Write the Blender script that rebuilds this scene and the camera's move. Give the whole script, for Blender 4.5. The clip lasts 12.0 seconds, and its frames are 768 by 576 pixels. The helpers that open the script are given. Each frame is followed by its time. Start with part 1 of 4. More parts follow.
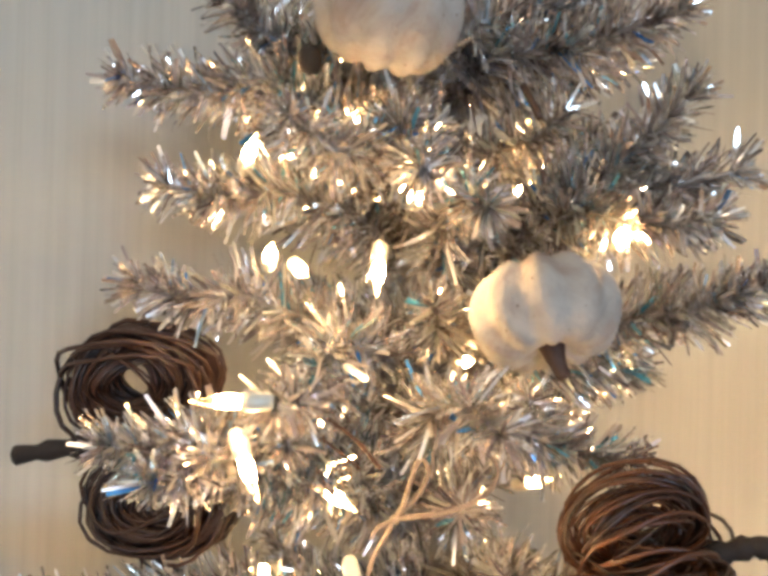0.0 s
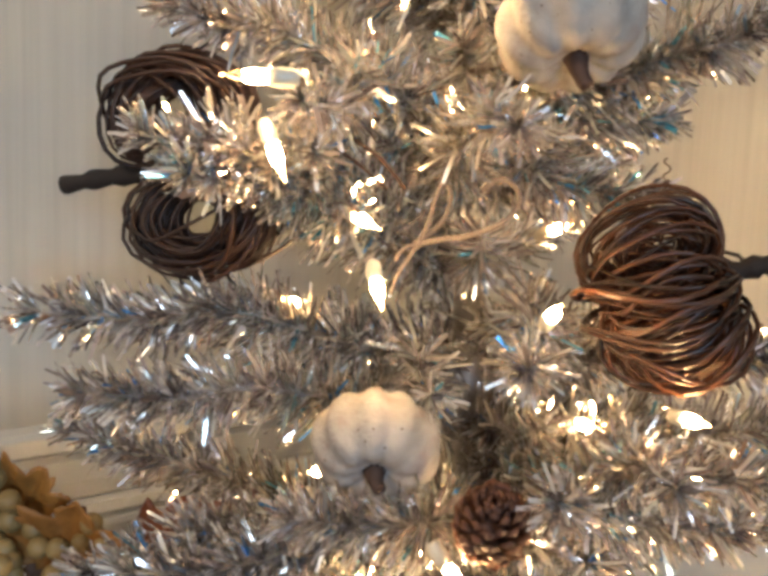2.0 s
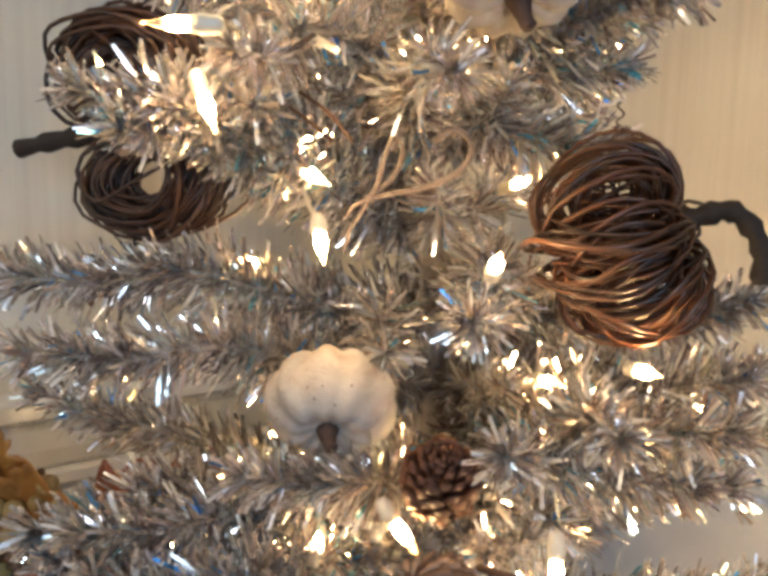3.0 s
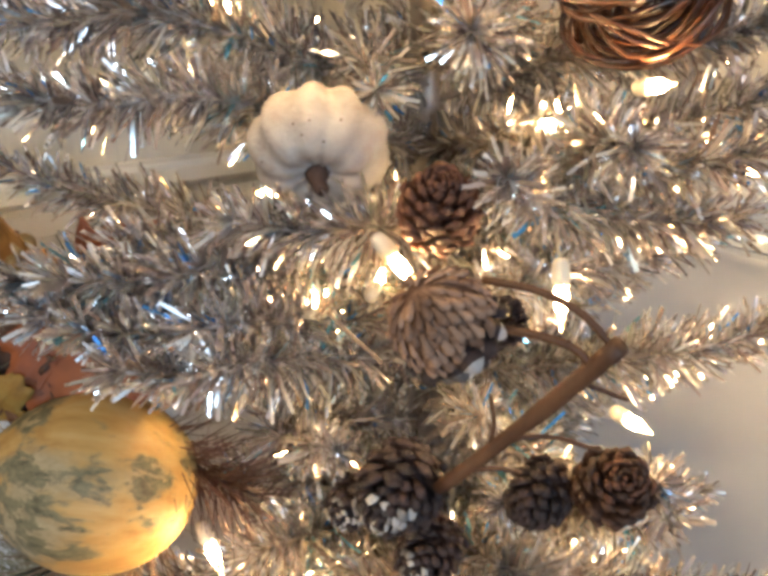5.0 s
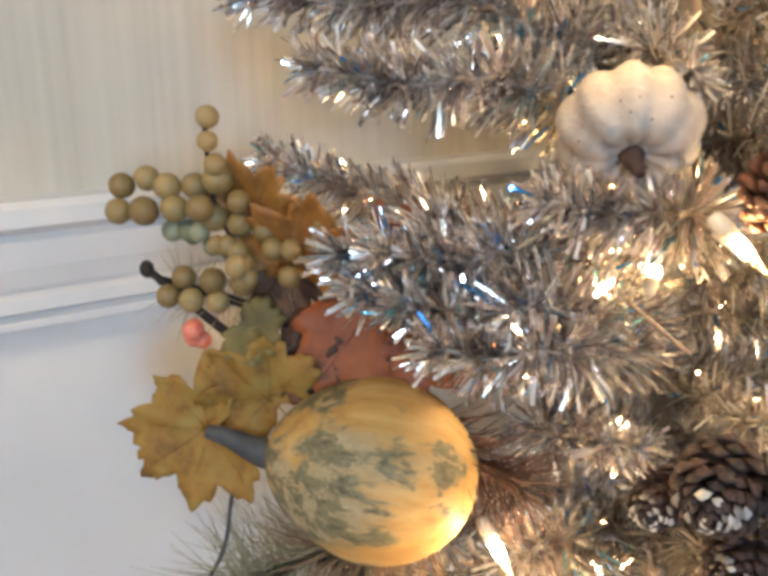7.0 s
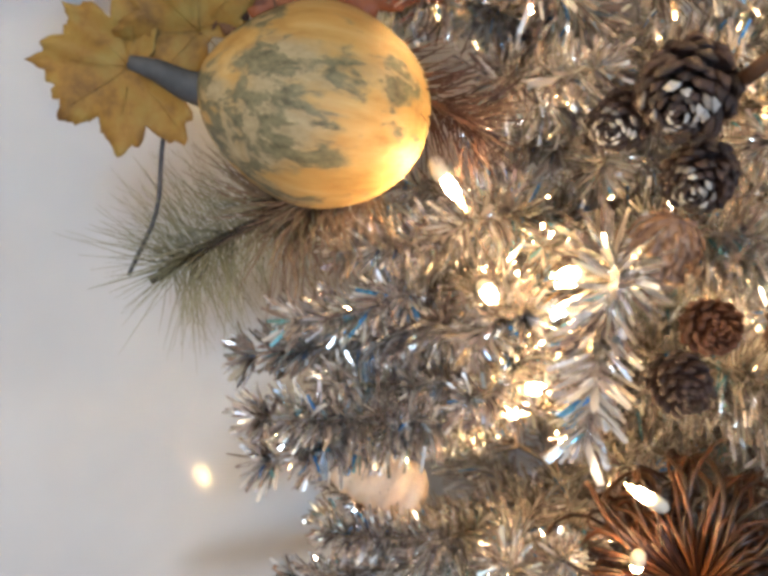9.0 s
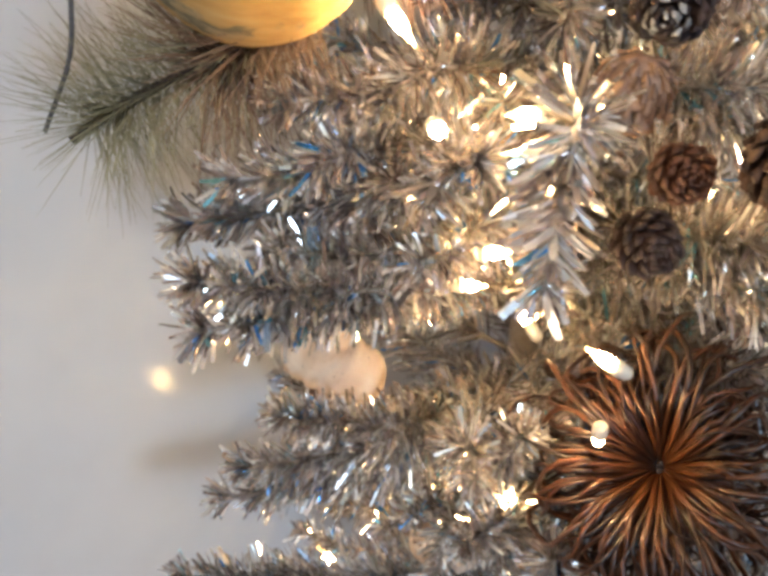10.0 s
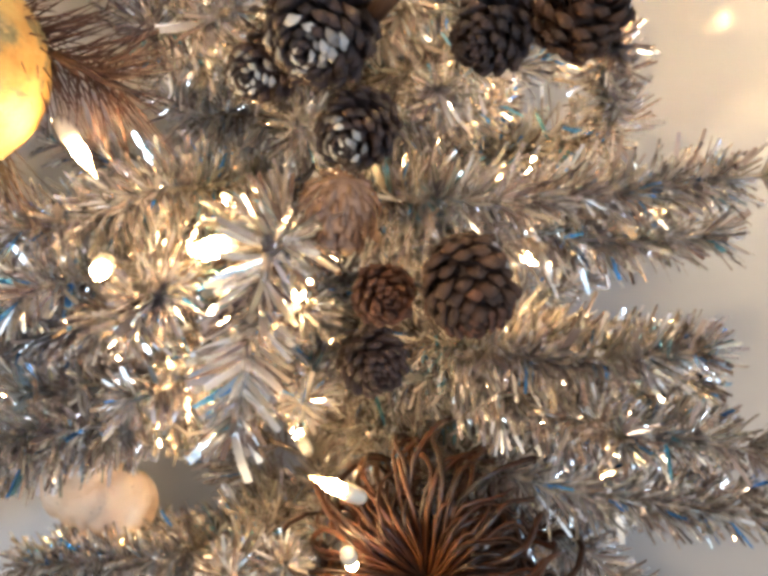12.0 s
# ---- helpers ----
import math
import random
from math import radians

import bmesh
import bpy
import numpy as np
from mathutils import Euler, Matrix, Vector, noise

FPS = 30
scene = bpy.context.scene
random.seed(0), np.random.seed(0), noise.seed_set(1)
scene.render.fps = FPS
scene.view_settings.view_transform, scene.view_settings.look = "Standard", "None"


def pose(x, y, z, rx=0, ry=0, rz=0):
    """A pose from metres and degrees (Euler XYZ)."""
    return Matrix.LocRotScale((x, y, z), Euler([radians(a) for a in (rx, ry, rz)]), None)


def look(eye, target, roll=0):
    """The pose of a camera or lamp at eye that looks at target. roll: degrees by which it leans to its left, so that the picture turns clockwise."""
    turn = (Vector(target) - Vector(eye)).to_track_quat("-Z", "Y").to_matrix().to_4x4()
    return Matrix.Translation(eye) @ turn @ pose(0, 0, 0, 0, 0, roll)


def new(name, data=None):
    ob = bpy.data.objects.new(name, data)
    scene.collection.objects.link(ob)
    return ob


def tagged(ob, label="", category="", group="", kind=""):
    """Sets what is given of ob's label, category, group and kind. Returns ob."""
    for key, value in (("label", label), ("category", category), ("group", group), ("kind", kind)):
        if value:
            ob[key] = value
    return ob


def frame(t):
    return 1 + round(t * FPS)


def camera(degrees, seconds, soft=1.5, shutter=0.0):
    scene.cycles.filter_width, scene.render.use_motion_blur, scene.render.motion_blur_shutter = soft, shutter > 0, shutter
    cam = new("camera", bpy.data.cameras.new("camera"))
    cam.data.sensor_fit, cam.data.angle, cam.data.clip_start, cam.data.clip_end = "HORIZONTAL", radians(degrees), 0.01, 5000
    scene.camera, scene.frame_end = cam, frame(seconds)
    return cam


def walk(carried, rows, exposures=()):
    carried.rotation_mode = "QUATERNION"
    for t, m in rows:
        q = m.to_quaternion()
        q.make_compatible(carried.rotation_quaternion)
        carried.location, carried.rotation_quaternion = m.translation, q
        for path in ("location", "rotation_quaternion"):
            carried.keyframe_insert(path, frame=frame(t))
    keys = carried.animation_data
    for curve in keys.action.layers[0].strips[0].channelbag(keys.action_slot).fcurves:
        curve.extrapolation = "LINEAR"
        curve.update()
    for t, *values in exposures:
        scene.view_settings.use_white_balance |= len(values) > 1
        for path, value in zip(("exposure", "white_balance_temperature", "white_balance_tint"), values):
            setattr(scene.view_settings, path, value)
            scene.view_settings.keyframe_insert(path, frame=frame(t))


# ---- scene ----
cam = camera(51.0, 12.0, 3.9)
PATH = [
    (0, (0.021, 0.052, 1.261), (-0.056, 2.05, 1.269), 1.3),
    (0.5, (0.02, 0.02, 1.234), (-0.052, 2.018, 1.296), 2.0),
    (1, (0.004, 0.015, 1.208), (-0.021, 2.015, 1.193), 3.0),
    (1.5, (0.017, 0.023, 1.184), (-0.065, 2.018, 1.059), 2.7),
    (2, (0.035, 0.033, 1.173), (-0.143, 2.01, 0.923), 2.4),
    (2.5, (0.053, 0.04, 1.168), (-0.185, 1.999, 0.844), 1.9),
    (2.7, (0.062, 0.041, 1.167), (-0.189, 2.001, 0.858), 1.4),
    (4.3, (0.091, 0.055, 1.118), (-0.066, 1.99, 0.637), -0.2),
    (4.5, (0.084, 0.053, 1.112), (-0.065, 1.965, 0.544), -0.1),
    (5, (0.066, 0.054, 1.104), (-0.113, 1.93, 0.433), -0.6),
    (5.5, (0.04, 0.052, 1.104), (-0.171, 1.924, 0.431), -1.4),
    (6, (0.008, 0.054, 1.095), (-0.252, 1.936, 0.468), -1.2),
    (6.5, (-0.023, 0.045, 1.097), (-0.351, 1.932, 0.522), -0.9),
    (6.7, (-0.033, 0.043, 1.091), (-0.407, 1.927, 0.533), -0.7),
    (8.3, (-0.066, 0.028, 0.995), (-0.268, 1.857, 0.21), 0.9),
    (8.5, (-0.063, 0.027, 0.986), (-0.249, 1.84, 0.163), 1.3),
    (9, (-0.057, 0.028, 0.964), (-0.209, 1.806, 0.063), 0.6),
    (9.5, (-0.048, 0.038, 0.936), (-0.169, 1.772, -0.053), 0.4),
    (10, (-0.044, 0.043, 0.92), (-0.124, 1.736, -0.143), 1.1),
    (10.5, (-0.029, 0.038, 0.913), (-0.047, 1.717, -0.174), 2.1),
    (11, (-0.001, 0.05, 0.909), (0.024, 1.731, -0.175), 2.3),
    (11.5, (0.02, 0.058, 0.924), (0.171, 1.797, -0.051), 1.6),
    (12, (0.033, 0.065, 0.934), (0.231, 1.846, 0.047), 2.1),
]
walk(cam, [(t, look(eye, target, roll)) for t, eye, target, roll in PATH],
     [(0, -0.09), (0.5, -0.12), (1.5, -0.27), (2.5, -0.34), (4.5, -0.15), (6.5, 0.11), (8.5, 0.18), (10.5, 0.05), (12, 0.10)])

# ---------------------------------------------------------------- world, lights, exposure
world = bpy.data.worlds.new("world")
scene.world = world
world.use_nodes = True
world.node_tree.nodes["Background"].inputs[0].default_value = (0.45, 0.6, 1.0, 1)
world.node_tree.nodes["Background"].inputs[1].default_value = 0.4

# the room stands in a frame of its own: origin in the corner behind the tree
ROOM = pose(0.095, 0.916, 0, 0, 0, -47)
SIZE_X, SIZE_Y, HIGH = 4.2, 4.4, 2.55


def area_lamp(name, m, sx, sy, power, colour):
    lamp = bpy.data.lights.new(name, "AREA")
    lamp.shape, lamp.size, lamp.size_y, lamp.energy, lamp.color = "RECTANGLE", sx, sy, power, colour
    ob = new(name, lamp)
    ob.matrix_world = m
    return ob


# unseen lamps added: cool fill in a wall opening, warm fill below the ceiling
area_lamp("cool_fill_light", ROOM @ pose(SIZE_X - 0.03, -1.9, 1.5, 0, 90, 0), 0.9, 0.9, 92, (0.49, 0.72, 1.0))
area_lamp("warm_fill_lamp", ROOM @ pose(0.9, -2.4, HIGH - 0.14, 0, 0, 0), 0.34, 0.34, 43, (1.0, 0.80, 0.55))

# ---------------------------------------------------------------- materials
def material(name):
    m = bpy.data.materials.new(name)
    m.use_nodes = True
    nt = m.node_tree
    return m, nt, nt.nodes["Principled BSDF"]


def node(nt, kind, **inputs):
    n = nt.nodes.new(kind)
    for k, v in inputs.items():
        n.inputs[k.replace("_", " ")].default_value = v
    return n


def ramp(nt, fac, stops, constant=False):
    r = nt.nodes.new("ShaderNodeValToRGB")
    if constant:
        r.color_ramp.interpolation = "CONSTANT"
    while len(r.color_ramp.elements) < len(stops):
        r.color_ramp.elements.new(0.5)
    for e, (p, c) in zip(r.color_ramp.elements, stops):
        e.position, e.color = p, (*c, 1)
    nt.links.new(fac, r.inputs[0])
    return r.outputs[0]


def coords(nt, scale=(1, 1, 1), kind="Object"):
    tc = nt.nodes.new("ShaderNodeTexCoord")
    mp = nt.nodes.new("ShaderNodeMapping")
    mp.inputs["Scale"].default_value = scale
    nt.links.new(tc.outputs[kind], mp.inputs[0])
    return mp.outputs[0]


def noise_fac(nt, vec, scale, detail=4.0, rough=0.55, distortion=0.0):
    n = node(nt, "ShaderNodeTexNoise", Scale=scale, Detail=detail, Roughness=rough, Distortion=distortion)
    nt.links.new(vec, n.inputs["Vector"])
    return n.outputs["Fac"]


def bump(nt, bsdf, height, strength, distance):
    b = node(nt, "ShaderNodeBump", Strength=strength, Distance=distance)
    nt.links.new(height, b.inputs["Height"])
    nt.links.new(b.outputs[0], bsdf.inputs["Normal"])


def mix(nt, fac, a, b):
    m = nt.nodes.new("ShaderNodeMix")
    m.data_type = "RGBA"
    nt.links.new(fac, m.inputs[0])
    for s, v in ((6, a), (7, b)):
        if isinstance(v, tuple):
            m.inputs[s].default_value = (*v, 1)
        else:
            nt.links.new(v, m.inputs[s])
    return m.outputs[2]


def grained(name, dark, light, scale, rough, stretch=(1, 1, 1), bump_mm=0.3, metallic=0.0, per_piece=0.0, coat=0.0):
    """A surface with two scales of variation, its relief, and a shade of its own for each piece."""
    m, nt, b = material(name)
    v = coords(nt, stretch)
    fine, wide = noise_fac(nt, v, scale, 6), noise_fac(nt, v, scale / 7, 2)
    add = node(nt, "ShaderNodeMath")
    add.operation = "MULTIPLY_ADD"
    add.inputs[1].default_value = 0.5
    nt.links.new(fine, add.inputs[0])
    half = node(nt, "ShaderNodeMath")
    half.operation = "MULTIPLY"
    half.inputs[1].default_value = 0.5
    nt.links.new(wide, half.inputs[0])
    nt.links.new(half.outputs[0], add.inputs[2])
    fac = add.outputs[0]
    if per_piece:
        info = nt.nodes.new("ShaderNodeObjectInfo")
        sc = node(nt, "ShaderNodeMath")
        sc.operation = "MULTIPLY_ADD"
        sc.inputs[1].default_value = per_piece
        nt.links.new(info.outputs["Random"], sc.inputs[0])
        nt.links.new(fac, sc.inputs[2])
        off = node(nt, "ShaderNodeMath")
        off.operation = "SUBTRACT"
        off.inputs[1].default_value = per_piece / 2
        nt.links.new(sc.outputs[0], off.inputs[0])
        fac = off.outputs[0]
    nt.links.new(ramp(nt, fac, [(0.3, dark), (0.7, light)]), b.inputs["Base Color"])
    b.inputs["Roughness"].default_value = rough
    b.inputs["Metallic"].default_value = metallic
    b.inputs["Coat Weight"].default_value = coat
    bump(nt, b, fine, 0.6, bump_mm / 1000)
    return m


def tinsel_material(name, tones, rough):
    m, nt, b = material(name)
    geo = nt.nodes.new("ShaderNodeNewGeometry")
    rnd = geo.outputs["Random Per Island"]
    nt.links.new(ramp(nt, rnd, tones, True), b.inputs["Base Color"])
    b.inputs["Metallic"].default_value = 0.91
    r = node(nt, "ShaderNodeMapRange")
    r.inputs[3].default_value, r.inputs[4].default_value = rough
    n = node(nt, "ShaderNodeTexWhiteNoise")
    n.noise_dimensions = "1D"
    nt.links.new(rnd, n.inputs["W"])
    nt.links.new(n.outputs[0], r.inputs[0])
    nt.links.new(r.outputs[0], b.inputs["Roughness"])
    return m


# the last three tones are blue glints painted as strip colour
SILVER = tinsel_material("champagne_tinsel", [(0, (0.80, 0.735, 0.69)), (0.20, (0.94, 0.90, 0.86)), (0.38, (0.78, 0.775, 0.70)), (0.50, (0.72, 0.63, 0.61)), (0.66, (0.96, 0.95, 0.94)), (0.86, (0.54, 0.46, 0.43)), (0.966, (0.62, 0.80, 1.0)), (0.981, (0.12, 0.45, 1.0)), (0.990, (0.30, 0.78, 1.0))], (0.04, 0.32))
WIRE = grained("grey_wire", (0.26, 0.22, 0.19), (0.48, 0.42, 0.37), 300, 0.5, metallic=0.6)
VINE = grained("brown_vine", (0.010, 0.0038, 0.0022), (0.092, 0.031, 0.012), 160, 0.36, (1, 1, 1), 0.3, per_piece=0.35)
DARK_VINE = grained("dark_vine", (0.012, 0.005, 0.003), (0.062, 0.024, 0.012), 160, 0.5, bump_mm=0.3, per_piece=0.3)
BARK = grained("dark_bark", (0.007, 0.005, 0.004), (0.036, 0.022, 0.016), 220, 0.8, (1, 1, 0.3), 1.0)
STICK = grained("brown_stick", (0.035, 0.014, 0.006), (0.13, 0.058, 0.025), 190, 0.6, (1, 1, 0.2), 0.5)
TWINE = grained("tan_twine", (0.14, 0.10, 0.075), (0.30, 0.225, 0.17), 400, 0.85, bump_mm=0.4)
CONE = grained("cone_brown", (0.024, 0.011, 0.008), (0.095, 0.043, 0.024), 260, 0.65, bump_mm=0.4, per_piece=0.3)
CONE_RED = grained("cone_redbrown", (0.050, 0.017, 0.010), (0.18, 0.070, 0.036), 260, 0.6, bump_mm=0.4, per_piece=0.3)
CONE_DARK = grained("cone_dark", (0.012, 0.008, 0.010), (0.060, 0.032, 0.028), 260, 0.6, bump_mm=0.4, per_piece=0.3)
CONE_PALE = grained("cone_frosted", (0.15, 0.075, 0.043), (0.42, 0.275, 0.195), 240, 0.8, bump_mm=0.4, per_piece=0.35)
FROST = grained("white_frost", (0.03, 0.022, 0.020), (0.54, 0.52, 0.51), 420, 0.85, bump_mm=0.5, per_piece=0.5)
BERRY = grained("tan_berry", (0.15, 0.092, 0.028), (0.35, 0.245, 0.10), 170, 0.5, bump_mm=0.1, per_piece=0.28, coat=0.1)
BERRY_GREEN = grained("sage_berry", (0.13, 0.13, 0.065), (0.31, 0.31, 0.20), 170, 0.5, bump_mm=0.1, per_piece=0.5)
CORAL = grained("coral_berry", (0.55, 0.12, 0.075), (0.85, 0.27, 0.17), 170, 0.35, bump_mm=0.1)
BROWN = grained("dark_brown_filler", (0.035, 0.014, 0.008), (0.13, 0.055, 0.022), 110, 0.65)
OLIVE = grained("olive_leaf", (0.050, 0.036, 0.010), (0.21, 0.165, 0.050), 60, 0.65)
RUST = grained("rust_leaf", (0.070, 0.018, 0.006), (0.30, 0.078, 0.020), 70, 0.6)
AMBER = grained("amber_leaf", (0.16, 0.062, 0.012), (0.38, 0.17, 0.035), 130, 0.55)
PINE = grained("pine_needle", (0.16, 0.15, 0.085), (0.38, 0.36, 0.23), 90, 0.5)
TWINE_NEEDLE = grained("fawn_needle", (0.10, 0.055, 0.035), (0.30, 0.20, 0.13), 90, 0.5)
RED_NEEDLE = grained("russet_needle", (0.030, 0.012, 0.010), (0.12, 0.050, 0.034), 90, 0.5)
GREY_STEM = grained("slate_stem", (0.030, 0.032, 0.036), (0.095, 0.098, 0.105), 150, 0.7, bump_mm=0.6)
STUB = grained("pumpkin_stem", (0.035, 0.017, 0.012), (0.12, 0.065, 0.045), 180, 0.75, (1, 1, 0.25), 0.8)
SOCKET = grained("clear_socket", (0.55, 0.50, 0.40), (0.70, 0.66, 0.56), 200, 0.3)
CEILING = grained("ceiling_paint", (0.74, 0.71, 0.66), (0.80, 0.77, 0.73), 60, 0.9)
FLOOR = grained("oak_floor", (0.16, 0.085, 0.042), (0.33, 0.19, 0.10), 30, 0.4, (0.15, 1, 1), 0.4)


def wallpaper_material():
    """Grey-beige paper with fine vertical slubs."""
    m, nt, b = material("striated_wallpaper")
    v = coords(nt, (1, 1, 0.02))
    slub = noise_fac(nt, v, 125, 3, 0.6)
    v2 = coords(nt, (1, 1, 0.25))
    cloud = noise_fac(nt, v2, 9, 4, 0.6)
    base = ramp(nt, slub, [(0.30, (0.520, 0.493, 0.425)), (0.55, (0.575, 0.545, 0.475)), (0.75, (0.605, 0.575, 0.505))])
    tone = ramp(nt, cloud, [(0.3, (0.90, 0.89, 0.87)), (0.7, (1.0, 1.0, 1.0))])
    mul = nt.nodes.new("ShaderNodeMix")
    mul.data_type, mul.blend_type = "RGBA", "MULTIPLY"
    mul.inputs[0].default_value = 1.0
    nt.links.new(base, mul.inputs[6])
    nt.links.new(tone, mul.inputs[7])
    nt.links.new(mul.outputs[2], b.inputs["Base Color"])
    b.inputs["Roughness"].default_value = 0.75
    bump(nt, b, slub, 0.35, 0.0006)
    return m


def gloss_paint_material():
    m, nt, b = material("white_gloss_paint")
    v = coords(nt)
    n1, n2 = noise_fac(nt, v, 6, 3), noise_fac(nt, v, 300, 2)
    nt.links.new(ramp(nt, n1, [(0.3, (0.61, 0.612, 0.615)), (0.7, (0.68, 0.683, 0.688))]), b.inputs["Base Color"])
    b.inputs["Roughness"].default_value = 0.15
    bump(nt, b, n2, 0.12, 0.0003)
    return m


def white_pumpkin_material(name, tones):
    """Chalky paint, worn in the folds, with small brown specks."""
    m, nt, b = material(name)
    v = coords(nt)
    wide, fine = noise_fac(nt, v, 38, 5, 0.6, 0.6), noise_fac(nt, v, 420, 4)
    base = ramp(nt, wide, [(p, c) for p, c in zip((0.28, 0.46, 0.72), tones)])
    vo = node(nt, "ShaderNodeTexVoronoi", Scale=150.0)
    nt.links.new(v, vo.inputs["Vector"])
    spots = ramp(nt, vo.outputs["Distance"], [(0.06, (1, 1, 1)), (0.13, (0, 0, 0))])
    where = ramp(nt, noise_fac(nt, v, 60, 2), [(0.47, (0, 0, 0)), (0.53, (1, 1, 1))])
    f = nt.nodes.new("ShaderNodeMath")
    f.operation = "MULTIPLY"
    nt.links.new(spots, f.inputs[0])
    nt.links.new(where, f.inputs[1])
    nt.links.new(mix(nt, f.outputs[0], base, (0.14, 0.08, 0.055)), b.inputs["Base Color"])
    b.inputs["Roughness"].default_value = 0.8
    bump(nt, b, fine, 0.9, 0.0012)
    return m


def gourd_material():
    """Ochre skin with slate-green mottling and streaks that run along the fruit."""
    m, nt, b = material("mottled_gourd")
    v = coords(nt, (1, 1, 0.50))
    blotch = noise_fac(nt, v, 40, 5, 0.55, 0.3)
    streak = noise_fac(nt, coords(nt, (1, 1, 0.13)), 120, 4, 0.6)
    fine = noise_fac(nt, v, 210, 4, 0.7)
    ochre = ramp(nt, streak, [(0.30, (0.33, 0.175, 0.045)), (0.5, (0.44, 0.265, 0.080)), (0.74, (0.50, 0.345, 0.145))])
    pale = ramp(nt, fine, [(0.35, (0.29, 0.235, 0.135)), (0.7, (0.45, 0.37, 0.23))])
    slate = ramp(nt, fine, [(0.32, (0.070, 0.063, 0.033)), (0.68, (0.21, 0.18, 0.095))])
    # the stem end is the more mottled one
    tc = nt.nodes.new("ShaderNodeTexCoord")
    sep = nt.nodes.new("ShaderNodeSeparateXYZ")
    nt.links.new(tc.outputs["Object"], sep.inputs[0])
    lean = node(nt, "ShaderNodeMath")
    lean.operation = "MULTIPLY_ADD"
    lean.inputs[1].default_value = 0.7
    nt.links.new(sep.outputs["Z"], lean.inputs[0])
    nt.links.new(blotch, lean.inputs[2])
    cells = noise_fac(nt, coords(nt, (1, 1, 0.45)), 105, 4, 0.6, 0.3)
    patch = nt.nodes.new("ShaderNodeMath")
    patch.operation = "MULTIPLY"
    nt.links.new(ramp(nt, cells, [(0.44, (0.15, 0.15, 0.15)), (0.52, (1, 1, 1))]), patch.inputs[0])
    nt.links.new(ramp(nt, lean.outputs[0], [(0.46, (0, 0, 0)), (0.52, (1, 1, 1))]), patch.inputs[1])
    skin = mix(nt, ramp(nt, lean.outputs[0], [(0.46, (0, 0, 0)), (0.62, (0.85, 0.85, 0.85))]), ochre, pale)
    nt.links.new(mix(nt, patch.outputs[0], skin, slate), b.inputs["Base Color"])
    b.inputs["Roughness"].default_value = 0.6
    bump(nt, b, streak, 0.6, 0.0009)
    return m


def leaf_material():
    """Yellow-brown cloth leaf, greener in patches."""
    m, nt, b = material("mustard_leaf")
    v = coords(nt)
    n1, n2 = noise_fac(nt, v, 60, 5, 0.6), noise_fac(nt, v, 700, 3)
    nt.links.new(ramp(nt, n1, [(0.3, (0.11, 0.048, 0.011)), (0.5, (0.26, 0.135, 0.022)), (0.7, (0.29, 0.195, 0.045))]), b.inputs["Base Color"])
    b.inputs["Roughness"].default_value = 0.7
    bump(nt, b, n2, 0.7, 0.0005)
    return m


def bulb_material():
    m, nt, b = material("lit_bulb")
    b.inputs["Base Color"].default_value = (1, 0.9, 0.7, 1)
    b.inputs["Emission Color"].default_value = (1.0, 0.66, 0.31, 1)
    b.inputs["Emission Strength"].default_value = 450.0
    return m


PAPER, GLOSS, CHALK, GOURD, MUSTARD, LIT = wallpaper_material(), gloss_paint_material(), white_pumpkin_material("chalky_white_pumpkin", ((0.27, 0.195, 0.155), (0.37, 0.325, 0.285), (0.48, 0.445, 0.405))), gourd_material(), leaf_material(), bulb_material()

CLEAR, clear_nodes, b = material("clear_bulb_tip")
b.inputs["Base Color"].default_value = (1.0, 0.95, 0.86, 1)
b.inputs["Roughness"].default_value = 0.08
b.inputs["Transmission Weight"].default_value = 1.0
# white pumpkin paint tinted peach: the warm glow of nearby bulbs put into the colour
GLOW_CHALK = white_pumpkin_material("bulb_glow_pumpkin", ((0.52, 0.33, 0.21), (0.66, 0.49, 0.36), (0.70, 0.58, 0.47)))

# ---------------------------------------------------------------- mesh helpers
def link_mesh(name, bm, mats, smooth=True):
    me = bpy.data.meshes.new(name)
    bm.to_mesh(me)
    bm.free()
    for mat in mats if isinstance(mats, (list, tuple)) else [mats]:
        me.materials.append(mat)
    if smooth:
        me.shade_smooth()
    return me


def part(name, bm, mat, parent, label="", m=None, smooth=True):
    me = bm if isinstance(bm, bpy.types.Mesh) else link_mesh(name, bm, mat, smooth)
    ob = new(name, me)
    ob.parent = parent
    if m is not None:
        ob.matrix_basis = m
    return tagged(ob, label)


def thing(name, m, label, category, group="", kind=""):
    ob = new(name)
    ob.empty_display_size = 0.01
    ob.matrix_world = m
    return tagged(ob, label, category, group, kind)


def aim(place, direction, spin=0.0):
    """A pose at place whose z axis points along direction."""
    q = Vector(direction).to_track_quat("Z", "Y")
    return Matrix.Translation(place) @ q.to_matrix().to_4x4() @ Matrix.Rotation(radians(spin), 4, "Z")


def box_bm(x0, x1, y0, y1, z0, z1, bevel=0.0):
    bm = bmesh.new()
    bmesh.ops.create_cube(bm, size=1)
    bmesh.ops.transform(bm, matrix=Matrix.Translation(((x0 + x1) / 2, (y0 + y1) / 2, (z0 + z1) / 2)) @ Matrix.Diagonal((x1 - x0, y1 - y0, z1 - z0, 1)), verts=bm.verts)
    if bevel:
        bmesh.ops.bevel(bm, geom=bm.edges[:], offset=bevel, segments=2, affect="EDGES")
    return bm


